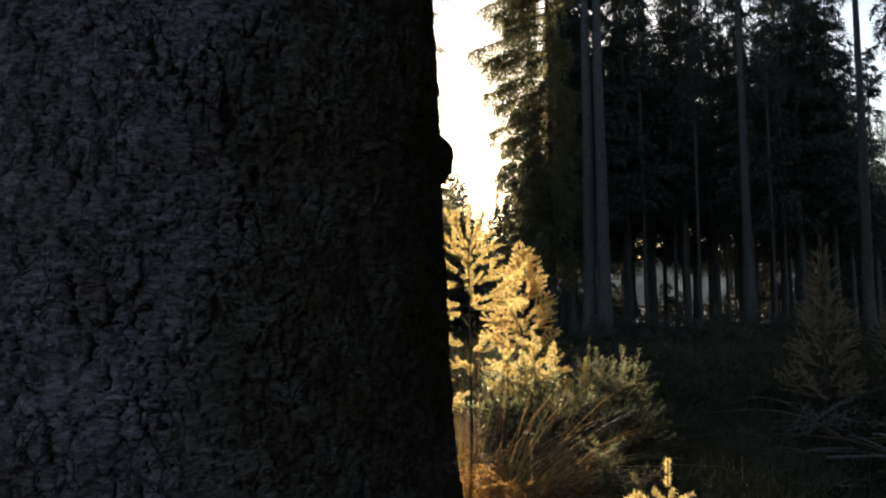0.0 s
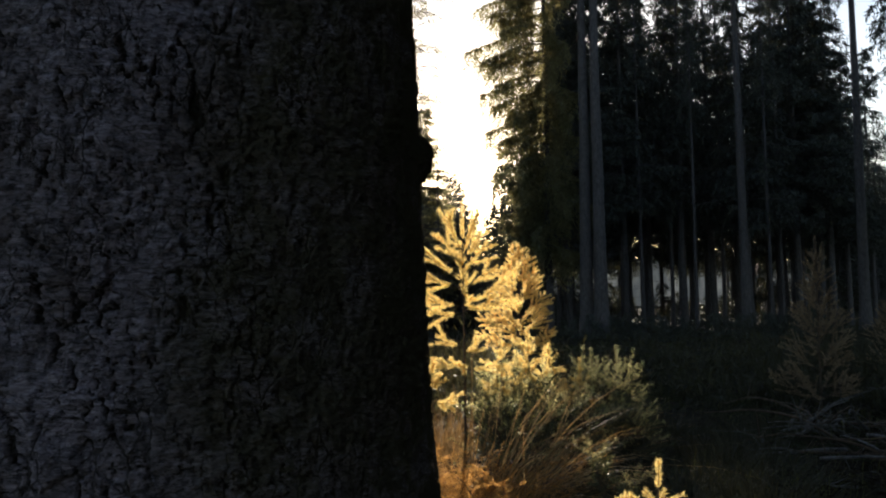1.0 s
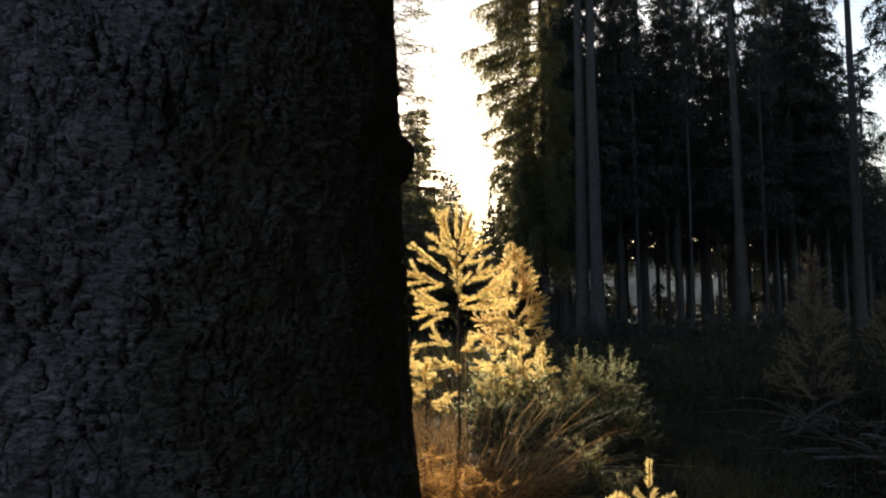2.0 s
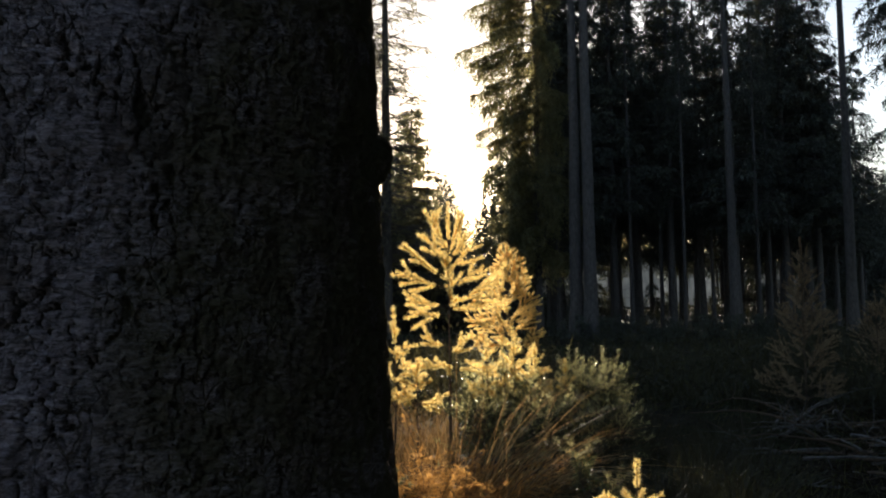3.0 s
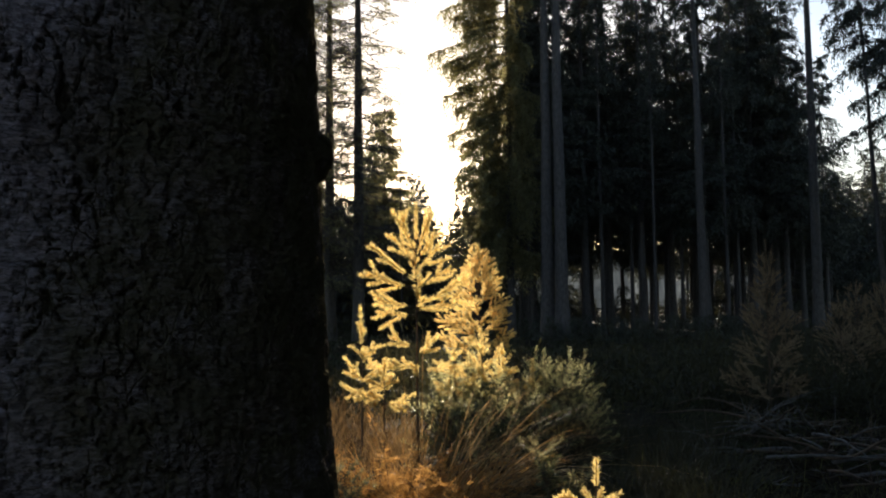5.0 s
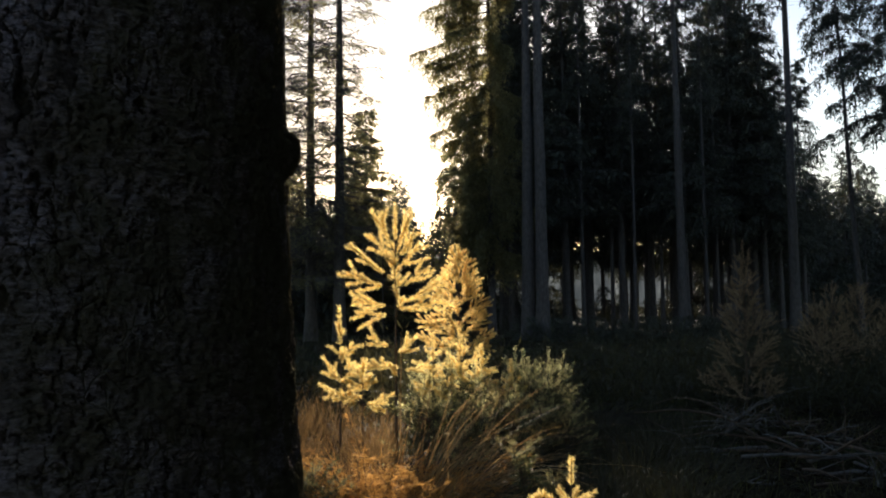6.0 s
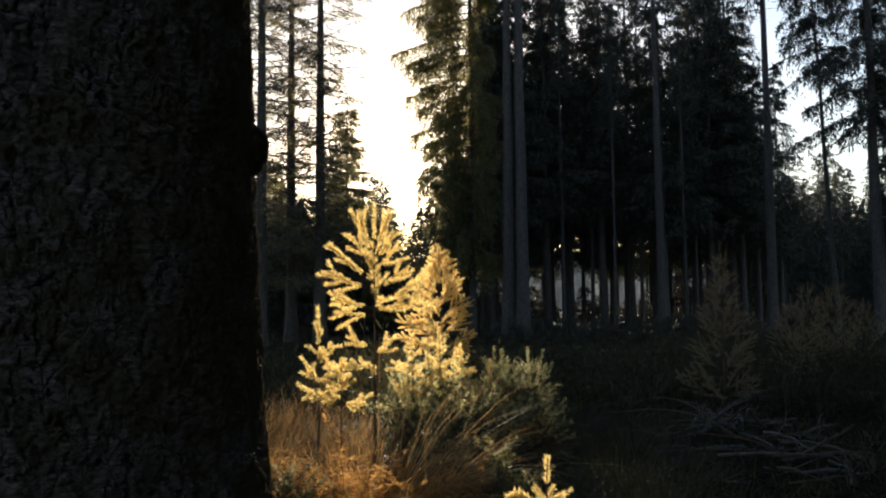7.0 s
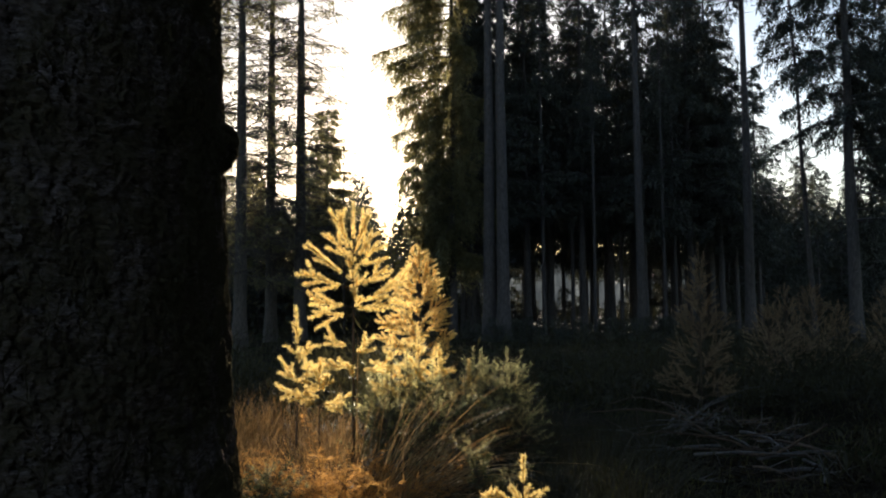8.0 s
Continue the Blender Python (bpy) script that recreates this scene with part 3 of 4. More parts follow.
    scrub = spruce("scrub_spruce", *spot(10.0, 66.0), 48, 3.2, 0.05, 0.2, 0.95, 1.0, "small bushy spruce in the thicket", "young spruces", 0.2, fine=0.3)
    low_wood = [(-15.0, 46, 1.1), (-13.2, 52, 1.15), (-11.6, 47, 1.0), (-10.2, 54, 1.1), (-8.8, 48, 1.0), (-7.4, 56, 1.15), (-4.7, 52, 1.0), (-3.4, 57, 1.15), (-2.3, 50, 0.95), (-1.2, 56, 1.1), (-0.1, 62, 1.15),
                (1.0, 58, 0.98), (2.0, 64, 0.95), (3.1, 60, 0.80), (4.1, 66, 0.85), (5.2, 60, 0.85), (6.3, 56, 0.8), (7.4, 62, 0.85),
                (26.2, 50, 0.95), (27.2, 56, 1.0), (28.0, 52, 0.92), (28.8, 58, 1.05), (29.6, 53, 0.92), (30.4, 59, 1.05), (31.2, 54, 0.95), (32.0, 60, 1.05), (32.8, 55, 1.0), (33.6, 58, 1.1), (34.6, 52, 1.1), (35.8, 56, 1.2), (37, 50, 1.2)]
    for bearing, d, k in low_wood:
        at_place(young, *spot(bearing + rng.uniform(-0.2, 0.2), d), rng.uniform(0, 360), k * rng.uniform(0.93, 1.07))
    at_place(young, *spot(4.8, 44.0), 60, 1.22)
    at_place(young, *spot(6.4, 46.0), 200, 1.1)
    for i in range(60):  # thicket under and behind the stand
        at_place(scrub, *spot(-16 + 54 * (i + rng.random()) / 60, rng.uniform(60, 90)), rng.uniform(0, 360), rng.uniform(0.6, 1.25))
    for bearing, d, k in ((8.3, 74, 0.8), (9.2, 78, 0.9), (10.1, 73, 0.8), (20.8, 80, 0.9), (21.7, 75, 0.85), (22.6, 79, 0.9), (23.6, 74, 0.9), (24.6, 78, 0.9), (25.4, 72, 0.9)):
        at_place(young, *spot(bearing, d), bearing * 70, k)
    for i in range(30):
        at_place(scrub, *spot(8.5 + 13 * (i + rng.random()) / 30, rng.uniform(62, 76)), rng.uniform(0, 360), rng.uniform(0.35, 0.62))
    for i in range(34):  # low growth round the feet of the edge stems
        at_place(scrub, *spot(8.0 + 18.5 * (i + rng.random()) / 34, rng.uniform(32, 41)), rng.uniform(0, 360), rng.uniform(0.22, 0.40))
    for i in range(26):
        at_place(young, *spot(-17 + 16.2 * (i + rng.random()) / 26, rng.uniform(64, 80)), rng.uniform(0, 360), rng.uniform(1.0, 1.3))
    # taller spruces in the sun behind the bare larches
    for bearing, d, k in ((-11.0, 66, 0.7), (-14.0, 60, 0.8), (-6.0, 70, 0.6), (-17, 50, 0.8), (-20, 46, 0.9), (-23, 42, 0.9)):
        at_place(back if d > 64 else kinds[int(d) % 3], *spot(bearing, d), rng.uniform(0, 360), k)
    fir = ragged(np.random.default_rng(22), 1.0, 13.8, 0.33, 2.6, 0.12, 7, taper=0.85)
    gap = hanging_spruce("gap_spruce", *spot(-1.5, 50.0), 55, 14.6, 0.12, fir, NEEDLE_GLOW, "feathery spruce with level boughs against the sun", "spruces of the gap", 0.40, 13, apart=False)
    at_place(gap, *spot(-2.5, 54.0), 140, 0.86)
    at_place(gap, *spot(0.35, 60.0), 70, 0.64)
    at_place(gap, *spot(1.15, 66.0), 210, 0.60)
    at_place(gap, *spot(-6.6, 52.0), 30, 0.80)
    at_place(gap, *spot(-9.3, 55.0), 260, 0.75)
    pole = tagged(new("dead_pole"), "thin bare dead tree with short snags", "tree", "bare larches")
    px, py = spot(-0.32, 48.0)
    pole.location = (px, py, float(ground_z(px, py)))
    part("trunk", stem(rng, 14.3, 0.055, 0.03, 6), BARK_BARE, pole, "", True)
    tagged(part("snag_mass", stubs(rng, 3.0, 13.5, 60, 0.55, 0.04, 0.010, 0.1), BARK_BARE, pole), kind="stuff")
    # far spruces that close the gap under the sun
    for bearing, d, k in ((-0.6, 98, 0.74), (0.4, 108, 0.92), (0.9, 114, 0.95), (1.35, 112, 0.88), (1.9, 104, 0.66), (2.5, 100, 0.58), (3.1, 102, 0.60), (3.7, 98, 0.66), (4.4, 103, 0.72), (5.2, 98, 0.76), (6.0, 102, 0.84), (6.9, 96, 0.9)):
        at_place(back, *spot(bearing, d), rng.uniform(0, 360), k)
    # farther trees right of the stand, beyond the clearing
    for bearing, d, k in ((26.3, 56, 0.66), (30.9, 80, 0.86), (32.0, 86, 0.80), (33.6, 78, 0.78), (35.5, 72, 0.9), (29.5, 86, 0.74), (30.3, 92, 0.92), (31.5, 84, 0.80), (28.0, 96, 0.60), (28.6, 100, 0.45), (37.0, 66, 1.0)):
        at_place(back if d > 64 else kinds[int(d) % 3], *spot(bearing, d), rng.uniform(0, 360), k)
    at_place(b, *spot(27.9, 47.0), 200, 0.62, 1.15)
    at_place(c, *spot(26.5, 46.0), 80, 0.78, 1.0)
    at_place(a, *spot(25.6, 45.0), 10, 0.92, 1.0)
    for i in range(26):
        at_place(young, *spot(25.8 + 12 * (i + rng.random()) / 26, rng.uniform(62, 78)), rng.uniform(0, 360), rng.uniform(1.1, 1.5))
    # leaning thin tree and the dark spruce at the clearing
    lean = hanging_spruce("leaning_spruce", *spot(31.15, 33.0), 51, 19.0, 0.115, ragged(rng, 11.7, 18.6, 0.42, 1.8, 0.50, 3), NEEDLE_SPRUCE,
                          "thin leaning spruce with a small high crown", "spruces of the clearing", 1.0, 20, (3.0, 10.5, 22))
    lean.rotation_euler = (0, radians(-2.2), 0)
    dark = ragged(rng, 8.6, 23.0, 0.62, 2.9, 0.40, 3) + ragged(rng, 4.6, 14.0, 0.5, 3.4, 0.32, 2, (-80, 60))
    hanging_spruce("dark_spruce", *spot(33.5, 30.0), 52, 24.0, 0.25, dark, NEEDLE_SPRUCE, "dark spruce with ragged hanging boughs", "spruces of the clearing", 0.95, 28, (2.0, 8.0, 26))
    at_place(kinds[1], *spot(37.0, 34), 40, 1.1)
    at_place(kinds[0], *spot(40.0, 30), 90, 1.1)
    # unseen trees added around and behind the camera to block sky light
    for x, y, k in ((9.5, -1.0, 1.0), (5.0, -8.0, 1.0), (9.0, -7.0, 1.1), (12.5, 3.0, 1.0), (13.5, -4.0, 1.1), (7.5, -14.0, 1.0), (2.5, -16.0, 0.9), (-4.0, -26.0, 0.8),
                    (-15.0, -26.0, 0.7), (-28, -12, 0.7), (-25, 4, 0.8), (-17, 15, 0.9), (12.5, 7.6, 1.0), (9.2, 4.6, 1.0), (16.5, 11.2, 1.0), (14.5, 6.0, 0.95), (17.5, 14, 1.0), (20, 19, 1.0)):
        at_place(back, x, y, rng.uniform(0, 360), k)
    for x, y, k in ((5.5, 3.5, 1.0), (6.8, 6.2, 0.95), (8.6, 8.8, 1.0), (5.0, 0.4, 1.0), (10.8, 11.5, 1.0), (7.8, 2.0, 1.05), (9.8, 5.6, 1.0), (3.4, -3.0, 1.0)):
        at_place(tall, x, y, x * 50, k, 0.9)
    for x, y, k in ((4.6, -1.0, 0.9), (5.2, 1.8, 0.8), (3.6, -3.8, 1.0), (6.8, 0.2, 1.1), (7.2, 4.2, 0.8), (6.4, -4.2, 1.1), (4.2, -6.5, 1.0)):
        at_place(young, x, y, rng.uniform(0, 360), k)


old_spruce()
forest()


# ---- young trees ----
def larch(name, x, y, seed, height, boughs, needles, label, group="", finger=0.26, needle=0.043, width=0.0044, thick=740, rise=0.16, leader=0.42, bare=0.22, gap=0.105):
    """A young larch: a thin stem and boughs (height, turn, length, tilt) set with finger-like shoots, each a soft brush of needles."""
    rng = np.random.default_rng(seed)
    tree = empty(name, x, y, label, "young tree", group)
    sway = rng.uniform(-0.02, 0.02, 2)
    pts = np.array([[sway[0] * math.sin(3 * t) * height, sway[1] * math.sin(2.3 * t) * height, -0.05 + t * (height + 0.05)] for t in np.linspace(0, 1, 12)])
    trunk = part("trunk", tube(pts, np.linspace(0.004 + 0.0052 * height, 0.003, 12), 7), BARK_TWIG, tree, "", True)
    tip = pts[pts[:, 2] > height - leader - 0.09 * height]
    part("foliage", brush(rng, tip, int(thick * leader * 1.2), needle, width, 0.9, 0.2), needles, trunk)
    twigs = []
    for z, turn, L, tilt in boughs:
        a, e = radians(turn), radians(tilt)
        way = np.array([math.cos(a) * math.cos(e), math.sin(a) * math.cos(e), math.sin(e)])
        root = np.array([np.interp(z, pts[:, 2], pts[:, 0]), np.interp(z, pts[:, 2], pts[:, 1]), z])
        p = bent(rng, root, way, L, rise * rng.uniform(0.6, 1.3), 6, 0.03)
        wood = tube(p, np.linspace(0.003 + 0.006 * L, 0.0016, len(p)), 4)
        green = [brush(rng, p, int(thick * L * (1 - bare)), needle, width, 0.9, bare if L > 0.22 else 0.05)]
        count = int(L / gap) if L > 0.16 else 0
        for q in range(count):
            s = 0.24 + 0.66 * (q + rng.uniform(0, 0.6)) / count
            i = min(int(s * 6), 5)
            f = s * 6 - i
            d = unit(p[i + 1] - p[i])
            flat = unit(np.cross(d, [0, 0, 1.0]) + 1e-6)
            lift = unit(np.cross(flat, d))
            roll = rng.uniform(0.2, 1.2)
            side = (flat * math.cos(roll) + lift * math.sin(roll)) * (1 if q % 2 else -1)
            length = min(finger, 0.72 * (1 - s) * L + 0.09) * rng.uniform(0.75, 1.15)
            sub = bent(rng, p[i] * (1 - f) + p[i + 1] * f, unit(d + side * rng.uniform(0.50, 0.85)), length, rise * 0.6 + 0.05, 4, 0.02)
            twigs.append(tube(sub, np.linspace(0.0026, 0.0014, len(sub)), 4))
            green.append(brush(rng, sub, int(thick * length), needle, width, 0.9, 0.05))
        part("foliage", green, needles, part("branch", wood, BARK_TWIG, tree))
    if twigs:
        tagged(part("twig_mass", twigs, BARK_TWIG, tree), kind="stuff")
    return tree


def whorls(seed, low, high, step, longest, tilts, count=4, taper=0.75):
    """Boughs in whorls: flat and long below, short and steep towards the tip."""
    rng = np.random.default_rng(seed)
    z, turn, out = low, rng.uniform(0, 360), []
    while z < high:
        k = (z - low) / max(high - low, 1e-6)
        for q in range(count):
            turn += 360 / count + rng.uniform(-22, 22)
            out.append((z + rng.uniform(-0.3, 0.3) * step, turn, longest * ((1 - k) ** taper * 0.86 + 0.14) * rng.uniform(0.7, 1.12), tilts[0] + (tilts[1] - tilts[0]) * k + rng.uniform(-9, 9)))
        turn += 47
        z += step * rng.uniform(0.8, 1.2)
    return out


def pine(x, y, seed, height, spread, group="young pines in the thicket", levels=(1, 3, 4, 5), whorl=4, steep=0.45, tip=None):
    """A small conifer: an upright leader like a spear, whorls of straight branches, and stiff needles all round."""
    rng, tip = np.random.default_rng(seed), tip or NEEDLE_TIP
    tree = empty("young_pine", x, y, "small green pine sapling with stiff spreading shoots", "young tree", group)
    top = bent(rng, (0, 0, -0.04), (rng.uniform(-0.14, 0.14), rng.uniform(-0.12, 0.12), 1), height, 0.15, 8, 0.03)
    trunk = part("trunk", tube(top, np.linspace(0.011, 0.0025, len(top)), 6), BARK_TWIG, tree, "", True)
    part("foliage", brush(rng, top[5:], int(150 * height), 0.046, 0.0032, 0.7), tip, trunk)
    for _ in range(rng.integers(3, 5)):
        a = rng.uniform(0, 6.3)
        p = bent(rng, top[6], (math.cos(a) * 0.9, math.sin(a) * 0.9, 0.65), 0.20 * rng.uniform(0.6, 1.2), 0.3, 4, 0.03)
        part("foliage", brush(rng, p, 40, 0.042, 0.0030, 0.7, 0.1), tip, part("candle", tube(p, np.linspace(0.003, 0.0015, len(p)), 3), BARK_TWIG, tree))
    twigs = []
    for i in levels:
        turn = rng.uniform(0, 6.3)
        for q in range(whorl):
            a = turn + q * 6.3 / whorl + rng.uniform(-0.4, 0.4)
            k = i / len(top)
            way = np.array([math.cos(a), math.sin(a), steep + rng.uniform(-0.6, 0.5)])
            L = spread * (1.3 - 1.1 * k) * rng.uniform(0.55, 1.35) + 0.05
            p = bent(rng, top[i], way, L, rng.uniform(0.0, 0.7), 5, 0.05)
            wood = tube(p, np.linspace(0.005, 0.0018, len(p)), 3)
            green = [brush(rng, p, int(16 + 200 * L), 0.044, 0.0034, 0.7, 0.25)]
            for _ in range(rng.integers(1, 4)):
                j = rng.integers(1, 4)
                m = L * rng.uniform(0.35, 0.7)
                sub = bent(rng, p[j], unit(p[j + 1] - p[j]) + rng.normal(size=3) * 0.6 + np.array([0, 0, 0.3]), m, 0.4, 4, 0.05)
                green.append(brush(rng, sub, int(10 + 180 * m), 0.042, 0.0032, 0.7, 0.1))
                twigs.append(tube(sub, np.linspace(0.0022, 0.0012, len(sub)), 3))
            limb = part("branch", wood, BARK_TWIG, tree)
            part("foliage", green, NEEDLE_PINE, limb)
            # paler needles over the outer branch paint the sun's highlight
            if i > 3 or rng.random() < 0.40:
                part("lit_shoot", brush(rng, p[2:], int(14 + 110 * L), 0.046, 0.0032, 0.8), tip, limb, "outer shoot in pale yellow-green needles that paint its sunlit rim")
    tagged(part("twig_mass", twigs, BARK_TWIG, tree), kind="stuff")
    return tree


def young_trees():
    gold = dict(needles=NEEDLE_GOLD, group="golden larches")
    # the tall one, with a bare stretch of stem under its crown
    tall = [(2.00, 185, 0.46, 66), (2.02, 10, 0.42, 68), (1.90, 160, 0.40, 46), (1.92, 25, 0.38, 48), (1.83, 340, 0.38, 42), (1.74, 195, 0.58, 33), (1.66, 165, 0.56, 14),
            (1.66, 350, 0.40, 26), (1.48, 15, 0.64, 28), (1.48, 190, 0.42, 8), (1.44, 330, 0.54, 14), (1.40, 172, 0.40, 2), (1.58, 80, 0.40, 30), (1.70, 265, 0.36, 40),
            (1.88, 100, 0.32, 48), (1.46, 285, 0.36, 15)]
    larch("golden_larch", 0.245, 7.95, 26, 2.50, tall + whorls(3, 0.88, 1.16, 0.16, 0.42, (5, 22), 3, 0.2), label="slim golden larch sapling glowing against the sun", finger=0.25, **gold)
    larch("golden_larch", -0.29, 7.65, 5, 1.56, whorls(5, 0.74, 1.38, 0.18, 0.28, (14, 66), 4), label="small golden larch beside the taller one", finger=0.17, leader=0.3, **gold)
    larch("golden_larch", -0.06, 7.50, 8, 1.02, whorls(8, 0.62, 0.92, 0.15, 0.34, (10, 55), 4), label="low golden larch in rusty grass", finger=0.16, leader=0.2, **gold)
    for i, (x, y, h, reach) in enumerate(((0.62, 8.3, 1.18, 0.30), (0.92, 8.6, 1.26, 0.34), (1.18, 8.9, 1.10, 0.28), (1.45, 8.5, 0.98, 0.26))):
        larch("golden_larch", x, y, 40 + i, h, whorls(40 + i, max(0.5, h - 0.55), h - 0.12, 0.16, reach, (12, 62), 4), label="low golden larch shoots in the thicket", finger=0.16, leader=0.25, **gold)
    larch("amber_larch", 1.77, 18.2, 7, 2.98, whorls(7, 0.50, 2.74, 0.22, 1.15, (14, 60), 5, 0.62), NEEDLE_AMBER, "bushy amber larch sapling in full sun", "golden larches", finger=0.42, needle=0.055, width=0.008, thick=520, leader=0.5, gap=0.15)
    larch("golden_larch", 1.01, 3.76, 12, 0.82, [(0.615, 5, 0.13, 10), (0.61, 175, 0.17, 5), (0.62, 60, 0.11, 20), (0.62, 120, 0.11, 20), (0.61, 235, 0.12, 12), (0.62, 305, 0.11, 14)] + whorls(4, 0.25, 0.55, 0.11, 0.24, (0, 15), 4, 0.3),
          label="little golden larch tip near the ground", finger=0.07, needle=0.030, width=0.0024, thick=1500, leader=0.14, rise=0.5, bare=0.05, gap=0.03, **gold)
    rng = np.random.default_rng(61)
    for i in range(40):
        y = rng.uniform(7.4, 10.0)
        x = (0.05 + 0.165 * rng.random()) * y
        pine(x, y, 100 + i, rng.uniform(0.60, 1.12) * (1.0 if y > 7.9 else 0.8), rng.uniform(0.22, 0.42))
    for i in range(7):
        y = rng.uniform(8.6, 10.0)
        pine((0.14 + 0.065 * rng.random()) * y, y, 160 + i, rng.uniform(0.55, 0.95), rng.uniform(0.25, 0.42))
    for i in range(7):
        y = rng.uniform(8.0, 9.6)
        pine(0.2 + rng.uniform(0.135, 0.180) * y, y, 180 + i, rng.uniform(0.62, 0.92), rng.uniform(0.22, 0.34))
    for i, (x, y, h) in enumerate(((1.80, 8.5, 0.92), (1.98, 9.0, 0.86), (2.10, 8.9, 0.74), (2.02, 8.4, 0.62), (1.70, 8.0, 0.70), (1.88, 8.0, 0.56), (1.50, 7.8, 0.62), (1.30, 7.6, 0.60), (1.08, 7.5, 0.66), (0.85, 7.5, 0.62), (1.62, 8.7, 1.02))):
        pine(x, y, 210 + i, h, 0.32)
    pine(1.93, 8.8, 130, 1.16, 0.34)
    pine(1.62, 8.9, 131, 1.10, 0.36)
    pine(1.13, 5.5, 132, 0.70, 0.17, "pine seedlings by the grass", (3, 4), 4, 1.7, NEEDLE_GLOW)
    pine(1.24, 5.4, 138, 0.46, 0.15, "pine seedlings by the grass", (3, 4), 3, 1.7, NEEDLE_GLOW)
    pine(-0.46, 5.9, 133, 0.42, 0.22, "pine seedlings by the grass", (1, 3, 5), 3, 0.8, NEEDLE_GLOW)
    pine(-0.28, 5.8, 134, 0.40, 0.20, "pine seedlings by the grass", (1, 3, 5), 3, 0.8, NEEDLE_GLOW)
    pine(-0.40, 6.2, 135, 0.48, 0.24, "pine seedlings by the grass", (1, 3, 5), 3, 0.8, NEEDLE_GLOW)
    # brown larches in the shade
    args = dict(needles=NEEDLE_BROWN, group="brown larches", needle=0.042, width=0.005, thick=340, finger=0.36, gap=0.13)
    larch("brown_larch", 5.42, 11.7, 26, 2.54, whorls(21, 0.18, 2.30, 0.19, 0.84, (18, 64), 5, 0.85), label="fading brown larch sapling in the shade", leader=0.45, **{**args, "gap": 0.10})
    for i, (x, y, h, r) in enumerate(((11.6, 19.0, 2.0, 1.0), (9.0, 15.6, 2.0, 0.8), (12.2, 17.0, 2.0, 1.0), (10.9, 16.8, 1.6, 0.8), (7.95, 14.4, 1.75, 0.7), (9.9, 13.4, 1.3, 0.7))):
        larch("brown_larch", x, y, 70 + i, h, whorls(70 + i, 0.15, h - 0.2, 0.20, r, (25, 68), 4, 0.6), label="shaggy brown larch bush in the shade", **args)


young_trees()


# ---- grass, bracken and undergrowth ----
def grass_blades(rng, base, way, length, width, sag, seg=5):
    """Arching ribbons, folded slightly along their middle by their turn."""
    n = len(base)
    side = unit(np.cross(way, np.array([0, 0, 1.0]) + rng.normal(size=(n, 3)) * 0.3))
    t = np.linspace(0, 1, seg + 1)
    p = base[:, None] + way[:, None] * (length[:, None] * t)[..., None] + np.array([0, 0, -1.0]) * (sag[:, None] * length[:, None] * t ** 2.2)[..., None]
    w = width[:, None, None] * (1 - t ** 1.6 * 0.9)[None, :, None] / 2
    v = np.stack([p - side[:, None] * w, p + side[:, None] * w], 2).reshape(-1, 3)
    b = (np.arange(n)[:, None] * (seg + 1) + np.arange(seg)[None]).ravel() * 2
    return v, np.stack([b, b + 1, b + 3, b + 2], 1)


def tuft(name, x, y, seed, count, height, bias, mat, label, category="grass", radius=0.16, sag=0.55, width=0.006, group="grass tufts", up=1.1, apart=False):
    rng = np.random.default_rng(seed)
    ob = empty(name, x, y, label, category, group)
    a, r = rng.uniform(0, 2 * np.pi, count), radius * np.sqrt(rng.random(count))
    base = np.column_stack([np.cos(a) * r, np.sin(a) * r, np.full(count, -0.03)])
    way = unit(np.column_stack([np.cos(a) * 0.5 + bias[0], np.sin(a) * 0.5 + bias[1], np.full(count, up)]) + rng.normal(size=(count, 3)) * 0.22)
    length = height * rng.uniform(0.55, 1.3, count)
    v, f = grass_blades(rng, base, way, length, np.full(count, width) * rng.uniform(0.6, 1.3, count), sag * rng.uniform(0.4, 1.4, count))
    if apart:
        for i in range(count):
            part("blade", (v[i * 12:i * 12 + 12], f[:5]), mat, ob)
    else:
        tagged(part("grass_mass", (v, f), mat, ob), kind="stuff")
    return ob


def bracken(x, y, seed, fronds, size):
    rng = np.random.default_rng(seed)
    ob = empty("bracken", x, y, "rusty orange clump of dead bracken", "fern", "bracken clumps")
    rachis, pinnae = [], []
    for _ in range(fronds):
        a = rng.uniform(0, 2 * np.pi)
        way = np.array([math.cos(a) * 0.8, math.sin(a) * 0.8, rng.uniform(0.5, 1.4)])
        p = bent(rng, (rng.normal() * 0.12, rng.normal() * 0.12, -0.02), way, size * rng.uniform(0.6, 1.2), -1.5, 7, 0.10)
        rachis.append(tube(p, np.linspace(0.004, 0.0015, len(p)), 3))
        n = 120
        s = rng.uniform(0.15, 1, n) * (len(p) - 1.001)
        i = s.astype(int)
        base = p[i] + (p[i + 1] - p[i]) * (s - i)[:, None]
        ax = unit(p[i + 1] - p[i])
        sd = unit(np.cross(ax, np.array([0, 0, 1.0]))) * rng.choice([-1, 1], n)[:, None]
        w = unit(sd + ax * 0.5 + rng.normal(size=(n, 3)) * 0.4 + np.array([0, 0, -0.2]))
        pinnae.append(blades(base, w, unit(np.cross(w, rng.normal(size=(n, 3)))), size * 0.17 * (1.15 - s / len(p)) * rng.uniform(0.5, 1.2, n), 0.0045))
    tagged(part("stalk_mass", rachis, BARK_TWIG, ob), kind="stuff")
    tagged(part("frond_mass", pinnae, BRACKEN, ob), kind="stuff")


